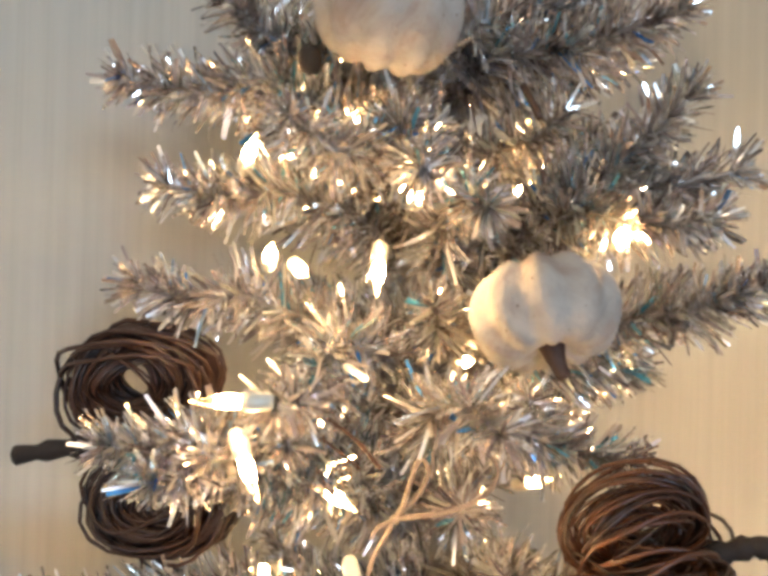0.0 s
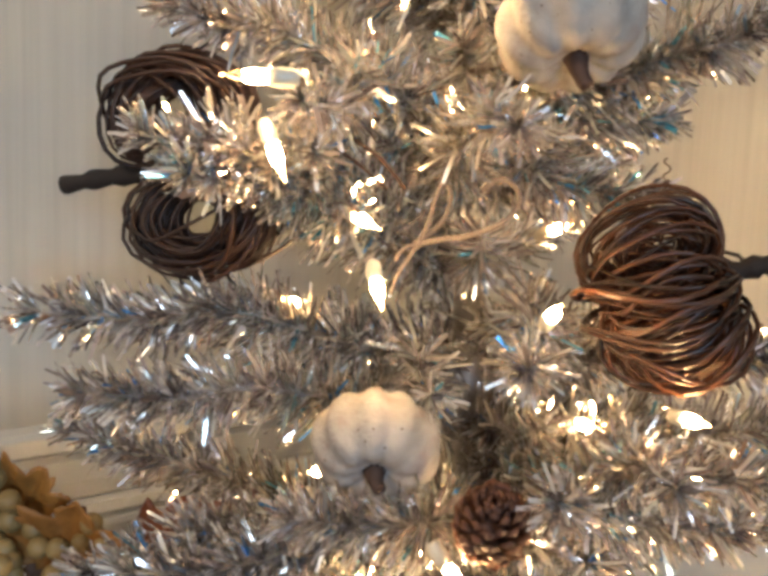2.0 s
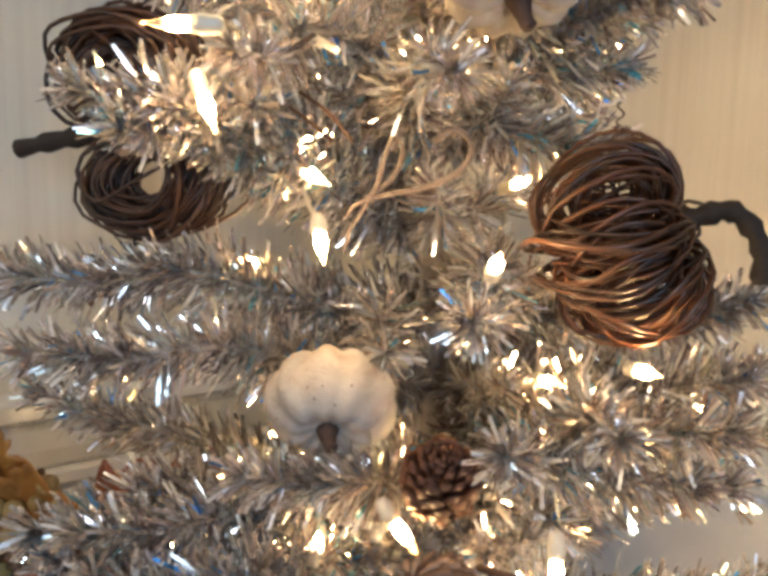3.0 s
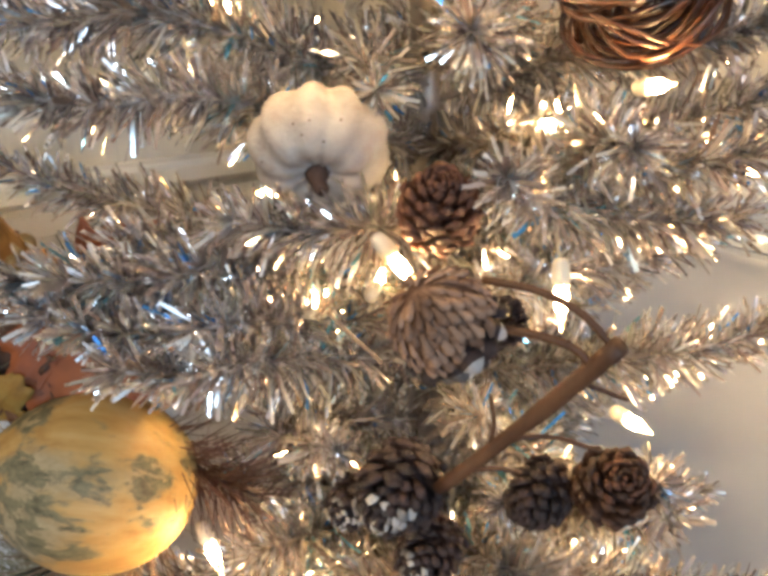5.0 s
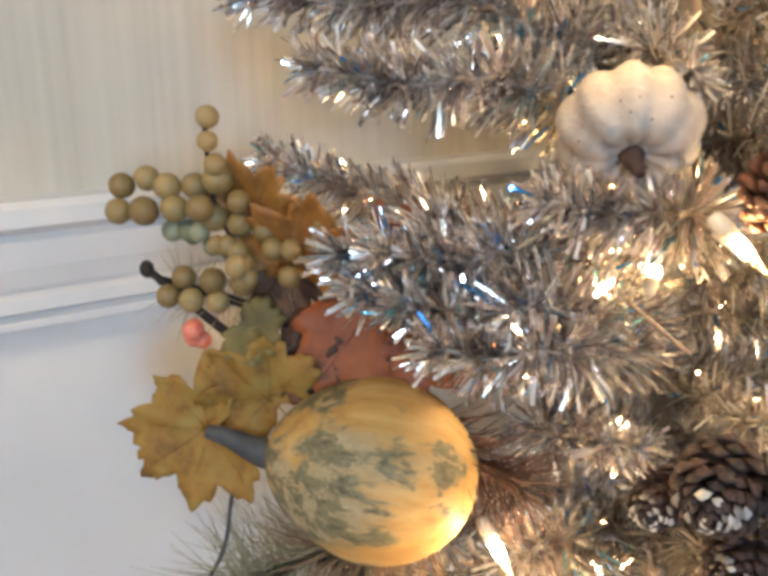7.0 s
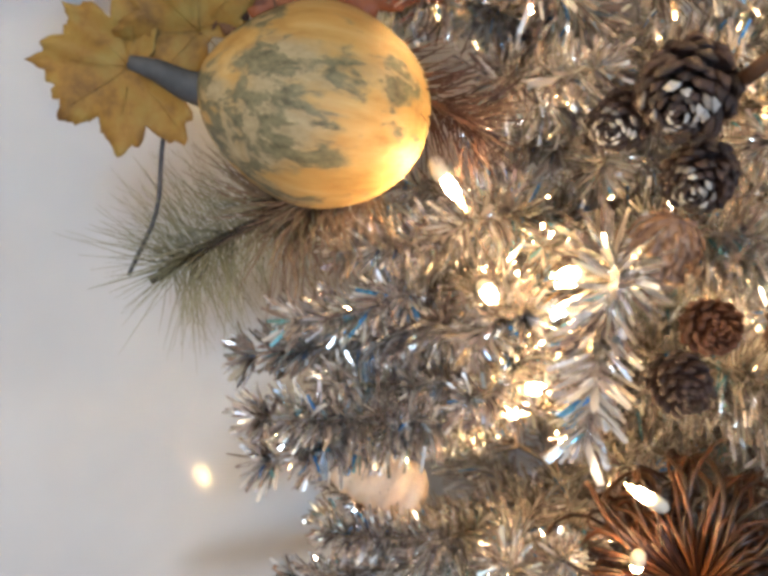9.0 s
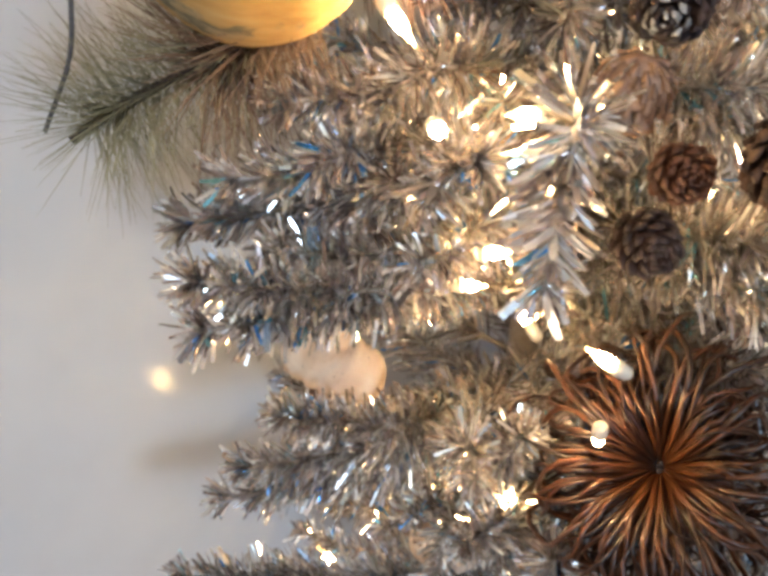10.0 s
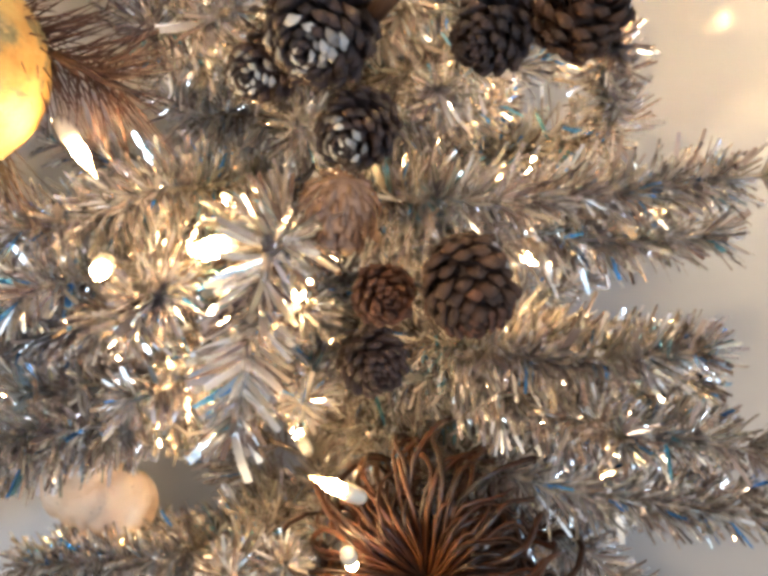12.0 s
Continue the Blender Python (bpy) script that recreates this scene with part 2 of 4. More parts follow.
def tube_bm(points, radii, sides=6, bm=None, closed=False):
    """A tapered tube along points, with closed ends."""
    bm = bm or bmesh.new()
    pts = [Vector(p) for p in points]
    n = len(pts)
    side = None
    rings = []
    for i, p in enumerate(pts):
        t = (pts[(i + 1) % n] - pts[i - 1]) if closed else (pts[min(i + 1, n - 1)] - pts[max(i - 1, 0)])
        t.normalize()
        if side is None:
            side = t.orthogonal().normalized()
        side = (side - t * side.dot(t)).normalized()
        up = t.cross(side)
        r = radii[i] if isinstance(radii, (list, tuple)) else radii
        rings.append([bm.verts.new(p + r * (math.cos(a) * side + math.sin(a) * up)) for a in (2 * math.pi * k / sides for k in range(sides))])
    for i in range(n if closed else n - 1):
        a, b = rings[i], rings[(i + 1) % n]
        for k in range(sides):
            bm.faces.new((a[k], a[(k + 1) % sides], b[(k + 1) % sides], b[k]))
    if not closed:
        bm.faces.new(rings[0][::-1])
        bm.faces.new(rings[-1])
    return bm


def arc(points, steps):
    """A smooth curve through the points (Catmull-Rom)."""
    p = [Vector(q) for q in points]
    p = [2 * p[0] - p[1], *p, 2 * p[-1] - p[-2]]
    out = []
    for i in range(1, len(p) - 2):
        for k in range(steps):
            t = k / steps
            out.append(0.5 * ((2 * p[i]) + (p[i + 1] - p[i - 1]) * t + (2 * p[i - 1] - 5 * p[i] + 4 * p[i + 1] - p[i + 2]) * t * t + (3 * p[i] - p[i - 1] - 3 * p[i + 1] + p[i + 2]) * t ** 3))
    return [*out, p[-2]]


# ---------------------------------------------------------------- the room
def room_part(name, bm, mat, label, category, smooth=False):
    ob = new(name, link_mesh(name, bm, mat, smooth))
    ob.matrix_world = ROOM
    return tagged(ob, label, category, kind="structure")


T = 0.12
RAIL_LOW, RAIL_TOP = 0.904, 0.989
for wall_name, along_x in (("left", False), ("right", True)):
    size = SIZE_X if along_x else SIZE_Y
    def slab(z0, z1):
        return box_bm(0, size, 0, T, z0, z1) if along_x else box_bm(-T, 0, -size, T, z0, z1)
    room_part("wall_" + wall_name, slab(0.946, HIGH), PAPER, "grey-beige wallpaper with fine vertical slubs above the rail", "wall")
    room_part("wainscot_" + wall_name, slab(0, 0.946), GLOSS, "smooth glossy white wainscot below the chair rail", "wainscot")
    profile = [(0, RAIL_TOP), (0.016, 0.988), (0.021, 0.984), (0.022, 0.973), (0.011, 0.967), (0.0165, 0.963), (0.015, 0.946), (0.011, 0.933), (0.007, 0.929), (0.014, 0.926), (0.015, 0.918), (0.007, 0.914), (0.012, 0.911), (0.012, 0.906), (0.006, RAIL_LOW), (0, RAIL_LOW)]
    bm = bmesh.new()
    start, stop = 0.0, size
    rows = []
    for s in (start, stop):
        rows.append([bm.verts.new((max(s, d), -d, z) if along_x else (d, -max(s, d), z)) for d, z in profile])
    for k in range(len(profile) - 1):
        f = (rows[0][k], rows[1][k], rows[1][k + 1], rows[0][k + 1])
        bm.faces.new(f if along_x else f[::-1])
    room_part("chair_rail_" + wall_name, bm, GLOSS, "moulded white chair rail along the wall", "chair rail")
room_part("wall_back", box_bm(0, SIZE_X, -SIZE_Y - T, -SIZE_Y, 0, HIGH), PAPER, "plain wall behind the viewpoint", "wall")
# opening added for the cool fill lamp; no window is known here
wy0, wy1, wz0, wz1 = -2.35, -1.45, 1.05, 1.95
bm = bmesh.new()
for y0, y1, z0, z1 in ((-SIZE_Y, wy0, 0, HIGH), (wy1, T, 0, HIGH), (wy0, wy1, 0, wz0), (wy0, wy1, wz1, HIGH)):
    me = link_mesh("piece", box_bm(SIZE_X, SIZE_X + T, y0, y1, z0, z1), PAPER)
    bm.from_mesh(me)
    bpy.data.meshes.remove(me)
room_part("wall_added_opening", bm, PAPER, "plain unseen wall with an opening added for the cool fill light", "wall")
room_part("ceiling", box_bm(-T, SIZE_X + T, -SIZE_Y - T, T, HIGH, HIGH + T), CEILING, "plain off-white ceiling", "ceiling")
room_part("floor", box_bm(-T, SIZE_X + T, -SIZE_Y - T, T, -0.1, 0), FLOOR, "brown oak floor", "floor")

# ---------------------------------------------------------------- the tinsel tree
AXIS = Vector((0.045, 0.58, 0))
TREE = thing("christmas_tree", pose(AXIS.x, AXIS.y, 0), "champagne-silver tinsel Christmas tree standing in the room corner", "Christmas tree")
part("trunk", tube_bm([(0, 0, 0.05), (0, 0, 0.6), (0, 0, 1.2), (0, 0, 1.62)], [0.014, 0.013, 0.011, 0.006], 10), WIRE, TREE, "grey-brown metal pole")
for k in range(4):
    a = math.pi / 4 + k * math.pi / 2
    c, s = math.cos(a), math.sin(a)
    part("stand_leg", tube_bm(arc([(0.01 * c, 0.01 * s, 0.10), (0.10 * c, 0.10 * s, 0.06), (0.20 * c, 0.20 * s, 0.008)], 4), 0.008, 8), WIRE, TREE)


def tinsel_mesh(points, count, length, width, seed, tip=0.6, spread=(38, 72), bare=0.0):
    """Flat foil needles all round a stem: each one is a bent, slightly twisted strip."""
    rng = np.random.default_rng(seed)
    P = np.array([tuple(p) for p in points])
    seg = np.linalg.norm(np.diff(P, axis=0), axis=1)
    cum = np.concatenate([[0], np.cumsum(seg)]) / seg.sum()
    u = np.sort(bare + (1 - bare) * rng.random(count) ** 0.9)
    u[-max(6, count // 16):] = 1.0 - 0.02 * rng.random(max(6, count // 16))
    base = np.stack([np.interp(u, cum, P[:, k]) for k in range(3)], 1)
    idx = np.clip(np.searchsorted(cum, u, side="right") - 1, 0, len(seg) - 1)
    tan = np.diff(P, axis=0)[idx] / seg[idx][:, None]
    ref = np.where(np.abs(tan[:, 2:3]) < 0.9, np.array([[0, 0, 1.0]]), np.array([[1.0, 0, 0]]))
    n1 = np.cross(tan, ref)
    n1 /= np.linalg.norm(n1, axis=1)[:, None]
    n2 = np.cross(tan, n1)
    az = rng.random(count) * 2 * np.pi
    near_tip = np.clip((u - 0.9) / 0.1, 0, 1)
    ang = np.radians(rng.uniform(*spread, count)) * (1 - 0.45 * near_tip * rng.random(count))
    radial = n1 * np.cos(az)[:, None] + n2 * np.sin(az)[:, None]
    d = tan * np.cos(ang)[:, None] + radial * np.sin(ang)[:, None]
    ln = length * rng.uniform(0.50, 1.15, count) * (1 - (1 - tip) * np.clip((u - 0.55) / 0.45, 0, 1))
    w = width * rng.uniform(0.7, 1.25, count) / 2
    w *= np.where(rng.random(count) < 0.05, 1.8, 1.0)
    flat = np.cross(d, rng.normal(size=(count, 3)))
    flat /= np.linalg.norm(flat, axis=1)[:, None]
    nor = np.cross(d, flat)
    bend = rng.normal(0, 0.035, count) * ln
    curl, twist = rng.normal(0, 0.05, count) * ln, rng.normal(0, 0.45, count)
    rows = []
    for q, wide in ((0.0, 0.7), (0.36, 1.0), (0.70, 1.0), (1.0, 0.78)):
        turn = (twist * q)[:, None]
        across = (flat * np.cos(turn) + nor * np.sin(turn)) * w[:, None] * wide
        centre = base + d * (ln * q)[:, None] + nor * (bend * 4 * q * (1 - q) + curl * q * q)[:, None]
        rows += [centre - across, centre + across]
    V = np.stack(rows, 1).reshape(-1, 3)
    k = (np.arange(count) * 8)[:, None]
    Fc = np.concatenate([k + np.array([[j, j + 1, j + 3, j + 2]]) for j in (0, 2, 4)], 1).reshape(-1, 4)
    me = bpy.data.meshes.new("tinsel")
    me.vertices.add(len(V))
    me.vertices.foreach_set("co", V.astype(np.float32).ravel())
    me.loops.add(Fc.size)
    me.loops.foreach_set("vertex_index", Fc.astype(np.int32).ravel())
    me.polygons.add(len(Fc))
    me.polygons.foreach_set("loop_start", np.arange(0, Fc.size, 4, dtype=np.int32))
    me.update(calc_edges=True)
    me.materials.append(SILVER)
    return me


def tree_branch(root, mid, tip, count, length, width, seed, sag=0.0, bare=0.12, spread=(38, 72)):
    root, mid, tip = Vector(root) - AXIS, Vector(mid) - AXIS, Vector(tip) - AXIS
    pts = arc([root, mid, (mid + tip) / 2 + Vector((0, 0, -sag)), tip], 5)
    n = len(pts)
    stem = part("branch", tube_bm(pts, [0.0026 - 0.0014 * i / (n - 1) for i in range(n)], 6), WIRE, TREE)
    ob = part("tinsel", tinsel_mesh(pts, count, length, width, seed, bare=bare, spread=spread), SILVER, stem)
    tagged(ob, kind="stuff")


# kind of branch, a place on its stem, its tip
BRANCHES = [
    ('a', (-0.071, 0.420, 0.764), (-0.143, 0.385, 0.759)),
    ('a', (-0.035, 0.415, 0.955), (-0.110, 0.366, 0.968)),
    ('a', (-0.050, 0.425, 0.978), (-0.118, 0.372, 0.990)),
    ('a', (-0.040, 0.455, 0.545), (-0.156, 0.405, 0.552)),
    ('a', (-0.040, 0.440, 0.700), (-0.120, 0.385, 0.722)),
    ('a', (-0.030, 0.405, 0.938), (-0.093, 0.362, 0.951)),
    ('s', (0.006, 0.445, 0.545), (0.021, 0.391, 0.606)),
    ('s', (0.030, 0.440, 0.480), (-0.006, 0.381, 0.525)),
    ('a', (-0.049, 0.500, 1.371), (-0.133, 0.440, 1.362)),
    ('a', (-0.042, 0.500, 1.313), (-0.114, 0.450, 1.312)),
    ('a', (-0.065, 0.480, 1.255), (-0.124, 0.440, 1.262)),
    ('a', (-0.041, 0.520, 1.393), (-0.087, 0.460, 1.416)),
    ('a', (0.056, 0.530, 1.397), (0.164, 0.470, 1.411)),
    ('a', (0.050, 0.530, 1.417), (0.139, 0.500, 1.435)),
    ('a', (0.108, 0.490, 1.317), (0.160, 0.450, 1.367)),
    ('a', (0.108, 0.490, 1.315), (0.186, 0.450, 1.325)),
    ('a', (0.100, 0.490, 1.304), (0.166, 0.430, 1.297)),
    ('a', (0.141, 0.500, 1.249), (0.202, 0.450, 1.271)),
    ('a', (0.083, 0.550, 1.219), (0.161, 0.530, 1.220)),
    ('a', (0.066, 0.520, 1.187), (0.147, 0.490, 1.171)),
    ('s', (-0.017, 0.480, 1.233), (-0.038, 0.396, 1.210)),
    ('s', (0.031, 0.480, 1.193), (0.059, 0.396, 1.201)),
    ('s', (-0.004, 0.500, 1.333), (-0.038, 0.416, 1.340)),
    ('s', (0.012, 0.500, 1.352), (0.025, 0.426, 1.318)),
    ('s', (0.035, 0.500, 1.293), (0.054, 0.426, 1.301)),
    ('s', (-0.037, 0.480, 1.185), (-0.068, 0.406, 1.187)),
    ('a', (-0.072, 0.425, 1.190), (-0.117, 0.388, 1.192)),
    ('a', (-0.070, 0.425, 1.178), (-0.098, 0.388, 1.176)),
    ('a', (-0.080, 0.480, 1.097), (-0.191, 0.420, 1.102)),
    ('a', (-0.060, 0.470, 1.057), (-0.153, 0.397, 1.068)),
    ('a', (-0.129, 0.540, 0.980), (-0.214, 0.510, 1.016)),
    ('a', (-0.080, 0.440, 0.985), (-0.135, 0.368, 0.988)),
    ('a', (-0.075, 0.430, 0.968), (-0.124, 0.365, 0.973)),
    ('a', (-0.061, 0.470, 0.913), (-0.121, 0.425, 0.926)),
    ('a', (0.115, 0.540, 1.070), (0.236, 0.480, 1.097)),
    ('a', (0.115, 0.510, 1.028), (0.226, 0.440, 1.067)),
    ('a', (0.101, 0.490, 0.996), (0.212, 0.450, 1.002)),
    ('a', (0.104, 0.500, 1.016), (0.221, 0.430, 1.039)),
    ('a', (0.175, 0.500, 0.905), (0.261, 0.480, 0.941)),
    ('s', (0.079, 0.490, 1.106), (0.070, 0.396, 1.093)),
    ('s', (0.118, 0.460, 1.022), (0.135, 0.378, 1.049)),
    ('s', (0.114, 0.470, 1.002), (0.086, 0.386, 1.035)),
    ('s', (0.015, 0.520, 1.074), (0.025, 0.456, 1.063)),
    ('s', (-0.058, 0.500, 1.160), (-0.037, 0.426, 1.188)),
    ('s', (0.114, 0.480, 0.967), (0.081, 0.421, 0.971)),
    ('s', (-0.032, 0.460, 0.869), (0.007, 0.406, 0.890)),
    ('s', (0.179, 0.460, 0.822), (0.165, 0.406, 0.878)),
    ('a', (-0.026, 0.440, 0.747), (-0.173, 0.400, 0.727)),
    ('a', (-0.029, 0.460, 0.795), (-0.115, 0.400, 0.793)),
    ('a', (-0.057, 0.420, 0.684), (-0.151, 0.340, 0.733)),
    ('a', (-0.068, 0.420, 0.681), (-0.150, 0.340, 0.703)),
    ('f', (0.023, 0.385, 0.800), (0.006, 0.315, 0.752)),
    ('a', (-0.034, 0.460, 0.526), (-0.174, 0.415, 0.514)),
    ('a', (-0.036, 0.460, 0.553), (-0.129, 0.410, 0.595)),
    ('a', (-0.035, 0.470, 0.386), (-0.210, 0.410, 0.439)),
    ('a', (0.093, 0.450, 0.792), (0.241, 0.370, 0.834)),
    ('a', (0.105, 0.450, 0.776), (0.224, 0.380, 0.801)),
    ('a', (0.129, 0.420, 0.719), (0.215, 0.350, 0.759)),
    ('a', (0.132, 0.420, 0.694), (0.249, 0.340, 0.709)),
    ('a', (0.137, 0.420, 0.641), (0.276, 0.360, 0.652)),
    ('s', (-0.034, 0.420, 0.766), (-0.021, 0.346, 0.792)),
    ('s', (-0.054, 0.420, 0.750), (-0.029, 0.356, 0.786)),
    ('s', (-0.010, 0.420, 0.573), (-0.007, 0.366, 0.596)),
    ('s', (0.064, 0.420, 0.448), (0.044, 0.366, 0.537)),
    ('s', (-0.011, 0.420, 0.725), (-0.043, 0.366, 0.731)),
    ('s', (0.162, 0.420, 0.667), (0.170, 0.336, 0.725)),
    ('s', (-0.052, 0.460, 0.913), (-0.081, 0.406, 0.938)),
    ('a', (0.030, 0.450, 0.995), (-0.050, 0.405, 1.010)),
    ('a', (0.190, 0.450, 0.560), (0.262, 0.390, 0.545)),
    ('a', (0.170, 0.450, 0.480), (0.250, 0.390, 0.455)),
    ('s', (0.150, 0.470, 0.460), (0.192, 0.406, 0.448)),
    ('s', (0.060, 0.480, 0.440), (0.052, 0.416, 0.481)),
    ('s', (0.190, 0.460, 0.520), (0.192, 0.406, 0.479)),
    ('a', (0.150, 0.460, 0.500), (0.235, 0.395, 0.490)),
    ('a', (0.120, 0.460, 0.430), (0.200, 0.390, 0.420)),
    ('s', (-0.010, 0.460, 0.455), (-0.026, 0.416, 0.427)),
    ('s', (0.020, 0.460, 0.455), (0.023, 0.421, 0.463)),
    ('s', (0.110, 0.470, 0.860), (0.092, 0.416, 0.856)),
    ('a', (0.163, 0.430, 0.721), (0.220, 0.375, 0.749)),
    ('a', (0.172, 0.430, 0.676), (0.242, 0.370, 0.704)),
    ('a', (0.175, 0.430, 0.631), (0.269, 0.370, 0.660)),
    ('a', (0.182, 0.450, 0.686), (0.254, 0.410, 0.703)),
]
for i, (kind, mid, tip) in enumerate(BRANCHES):
    mid, tip = Vector(mid), Vector(tip)
    far = (mid.xy - AXIS.xy).length
    root = Vector((AXIS.x, AXIS.y, mid.z - 0.35 * far))
    length = (tip - mid).length + (mid - root).length
    if kind == "a":
        tip = tip - (tip - mid).normalized() * 0.010
        tree_branch(root, mid, tip, int(5000 * length), 0.032, 0.0020, 100 + i, 0.004, 0.12, (30, 78))
    elif kind == "f":
        tree_branch(root, mid, tip, int(1500 * length), 0.034, 0.0030, 100 + i, -0.008, 0.45, (48, 66))
    else:
        tree_branch(root, mid, tip, int(4100 * length), 0.031, 0.0020, 100 + i, 0.012 * math.sin(i * 2.3), 0.12, (18, 88))

# shorter inner branches all round the pole, but for the places where the wall shows between them
PARTED = {(14, 5), (14, 6), (13, 5), (12, 5), (12, 6), (13, 0), (13, 6), (11, 5), (17, 3), (17, 4), (17, 5), (16, 4), (16, 6),
          (2, 1), (3, 1), (6, 2), (7, 2), (16, 2), (17, 0), (17, 1), (10, 6), (11, 6)}
rng = random.Random(7)
for tier in range(26):
    z = 0.20 + tier * 0.054
    reach = 0.30 - 0.15 * max(0.0, (z - 0.35) / 1.2)
    for k in range(7):
        a = 2 * math.pi * (k + 0.37 * tier) / 7 + rng.uniform(-0.2, 0.2)
        toward = -math.sin(a)
        r = reach * rng.uniform(0.62, 0.85) * (0.66 if toward > 0.2 else 1.0)
        if (tier, k) in PARTED:
            continue
        tip = AXIS + Vector((r * math.cos(a), r * math.sin(a), z + 0.3 * r))
        root = AXIS + Vector((0, 0, z))
        tree_branch(root, root.lerp(tip, 0.5), tip, int(3300 * r), 0.030, 0.0020, 1000 + tier * 7 + k, 0.006)
tree_branch(AXIS + Vector((0, 0, 1.5)), AXIS + Vector((0, 0, 1.58)), AXIS + Vector((0.004, 0, 1.72)), 900, 0.03, 0.002, 77)

# ---------------------------------------------------------------- white pumpkins
def pumpkin_body_bm(lobes, squash, seed, depth=0.10):
    """A unit pumpkin, its stem end up the z axis."""
    rng = random.Random(seed)
    offs = [rng.uniform(-0.12, 0.12) for _ in range(lobes)]
    bm = bmesh.new()
    U, V = lobes * 8, 26
    rings = []
    for j in range(1, V):
        th = math.pi * j / V
        ring = []
        for i in range(U):
            f = i / 8
            ph = 2 * math.pi * (f + offs[int(f) % lobes] * math.sin(math.pi * (f % 1)) * 0.5) / lobes
            groove = abs(math.cos(math.pi * (f % 1)))
            r = 1 - depth * groove ** 2.6 * (0.45 + 0.55 * math.sin(th)) + 0.02 * noise.noise((math.cos(ph) * 2, math.sin(ph) * 2, seed + th))
            rr = r * math.sin(th) ** 0.82
            z = math.cos(th) * squash * (1 - 0.40 * math.exp(-(math.sin(th) / 0.33) ** 2))
            z *= 1 - 0.10 * groove ** 2
            ring.append(bm.verts.new((rr * math.cos(ph), rr * math.sin(ph), z)))
        rings.append(ring)
    for a, b in zip(rings, rings[1:]):
        for i in range(U):
            bm.faces.new((a[i], b[i], b[(i + 1) % U], a[(i + 1) % U]))
    for ring, flip in ((rings[0], False), (rings[-1], True)):
        c = bm.verts.new((0, 0, sum(v.co.z for v in ring) / U - (0.02 if not flip else -0.02)))
        for i in range(U):
            f = (ring[i], ring[(i + 1) % U], c)
            bm.faces.new(f[::-1] if flip else f)
    return bm


def stem_bm(length, r0, r1, bend, sides=9):
    pts = arc([(0, 0, 0), (bend * 0.15, 0, length * 0.35), (bend * 0.5, 0, length * 0.7), (bend, 0, length)], 4)
    n = len(pts)
    bm = tube_bm(pts, [r0 + (r1 - r0) * min(1, 1.6 * i / (n - 1)) for i in range(n)], sides)
    for v in bm.verts:
        a = math.atan2(v.co.y, v.co.x)
        v.co += 0.10 * r1 * Vector((math.cos(a), math.sin(a), 0)) * math.sin(5 * a)
    return bm


def white_pumpkin(place, axis, radius, squash, spin, seed, label, stem=0.016, mat=None):
    p = thing("white_pumpkin", aim(place, axis, spin), label, "pumpkin ornament", "white pumpkin ornaments")
    bm = pumpkin_body_bm(10, squash, seed)
    bmesh.ops.scale(bm, vec=(radius,) * 3, verts=bm.verts)
    part("body", bm, mat or CHALK, p)
    if stem:
        b = stem_bm(stem, 0.0062, 0.0036, 0.003)
        part("stem", b, STUB, p, "short dark brown stem", Matrix.Translation((0, 0, radius * squash * 0.62)))
    return p


white_pumpkin((0.006, 0.437, 1.397), (0.25, -0.50, 0.85), 0.037, 0.86, 10, 3, "chalky white mini pumpkin wedged in the tinsel")
white_pumpkin((0.083, 0.438, 1.2520), (0.14, -0.42, -0.88), 0.0365, 0.74, 25, 5, "chalky white mini pumpkin hanging with its stem down")
white_pumpkin((-0.003, 0.448, 1.0355), (0.06, -0.78, -0.56), 0.0355, 0.74, 5, 8, "speckled white mini pumpkin facing outward on a tinsel branch", 0.012)
white_pumpkin((-0.098, 0.480, 0.584), (-0.50, -0.55, -0.65), 0.038, 0.74, 15, 11, "white mini pumpkin with painted peach bulb glow, half hidden behind tinsel", 0.014, GLOW_CHALK)
white_pumpkin((-0.014, 0.465, 0.425), (-0.2, -0.62, -0.35), 0.028, 0.74, 15, 14, "white mini pumpkin with painted peach bulb glow, low in the tree", 0.012, GLOW_CHALK)

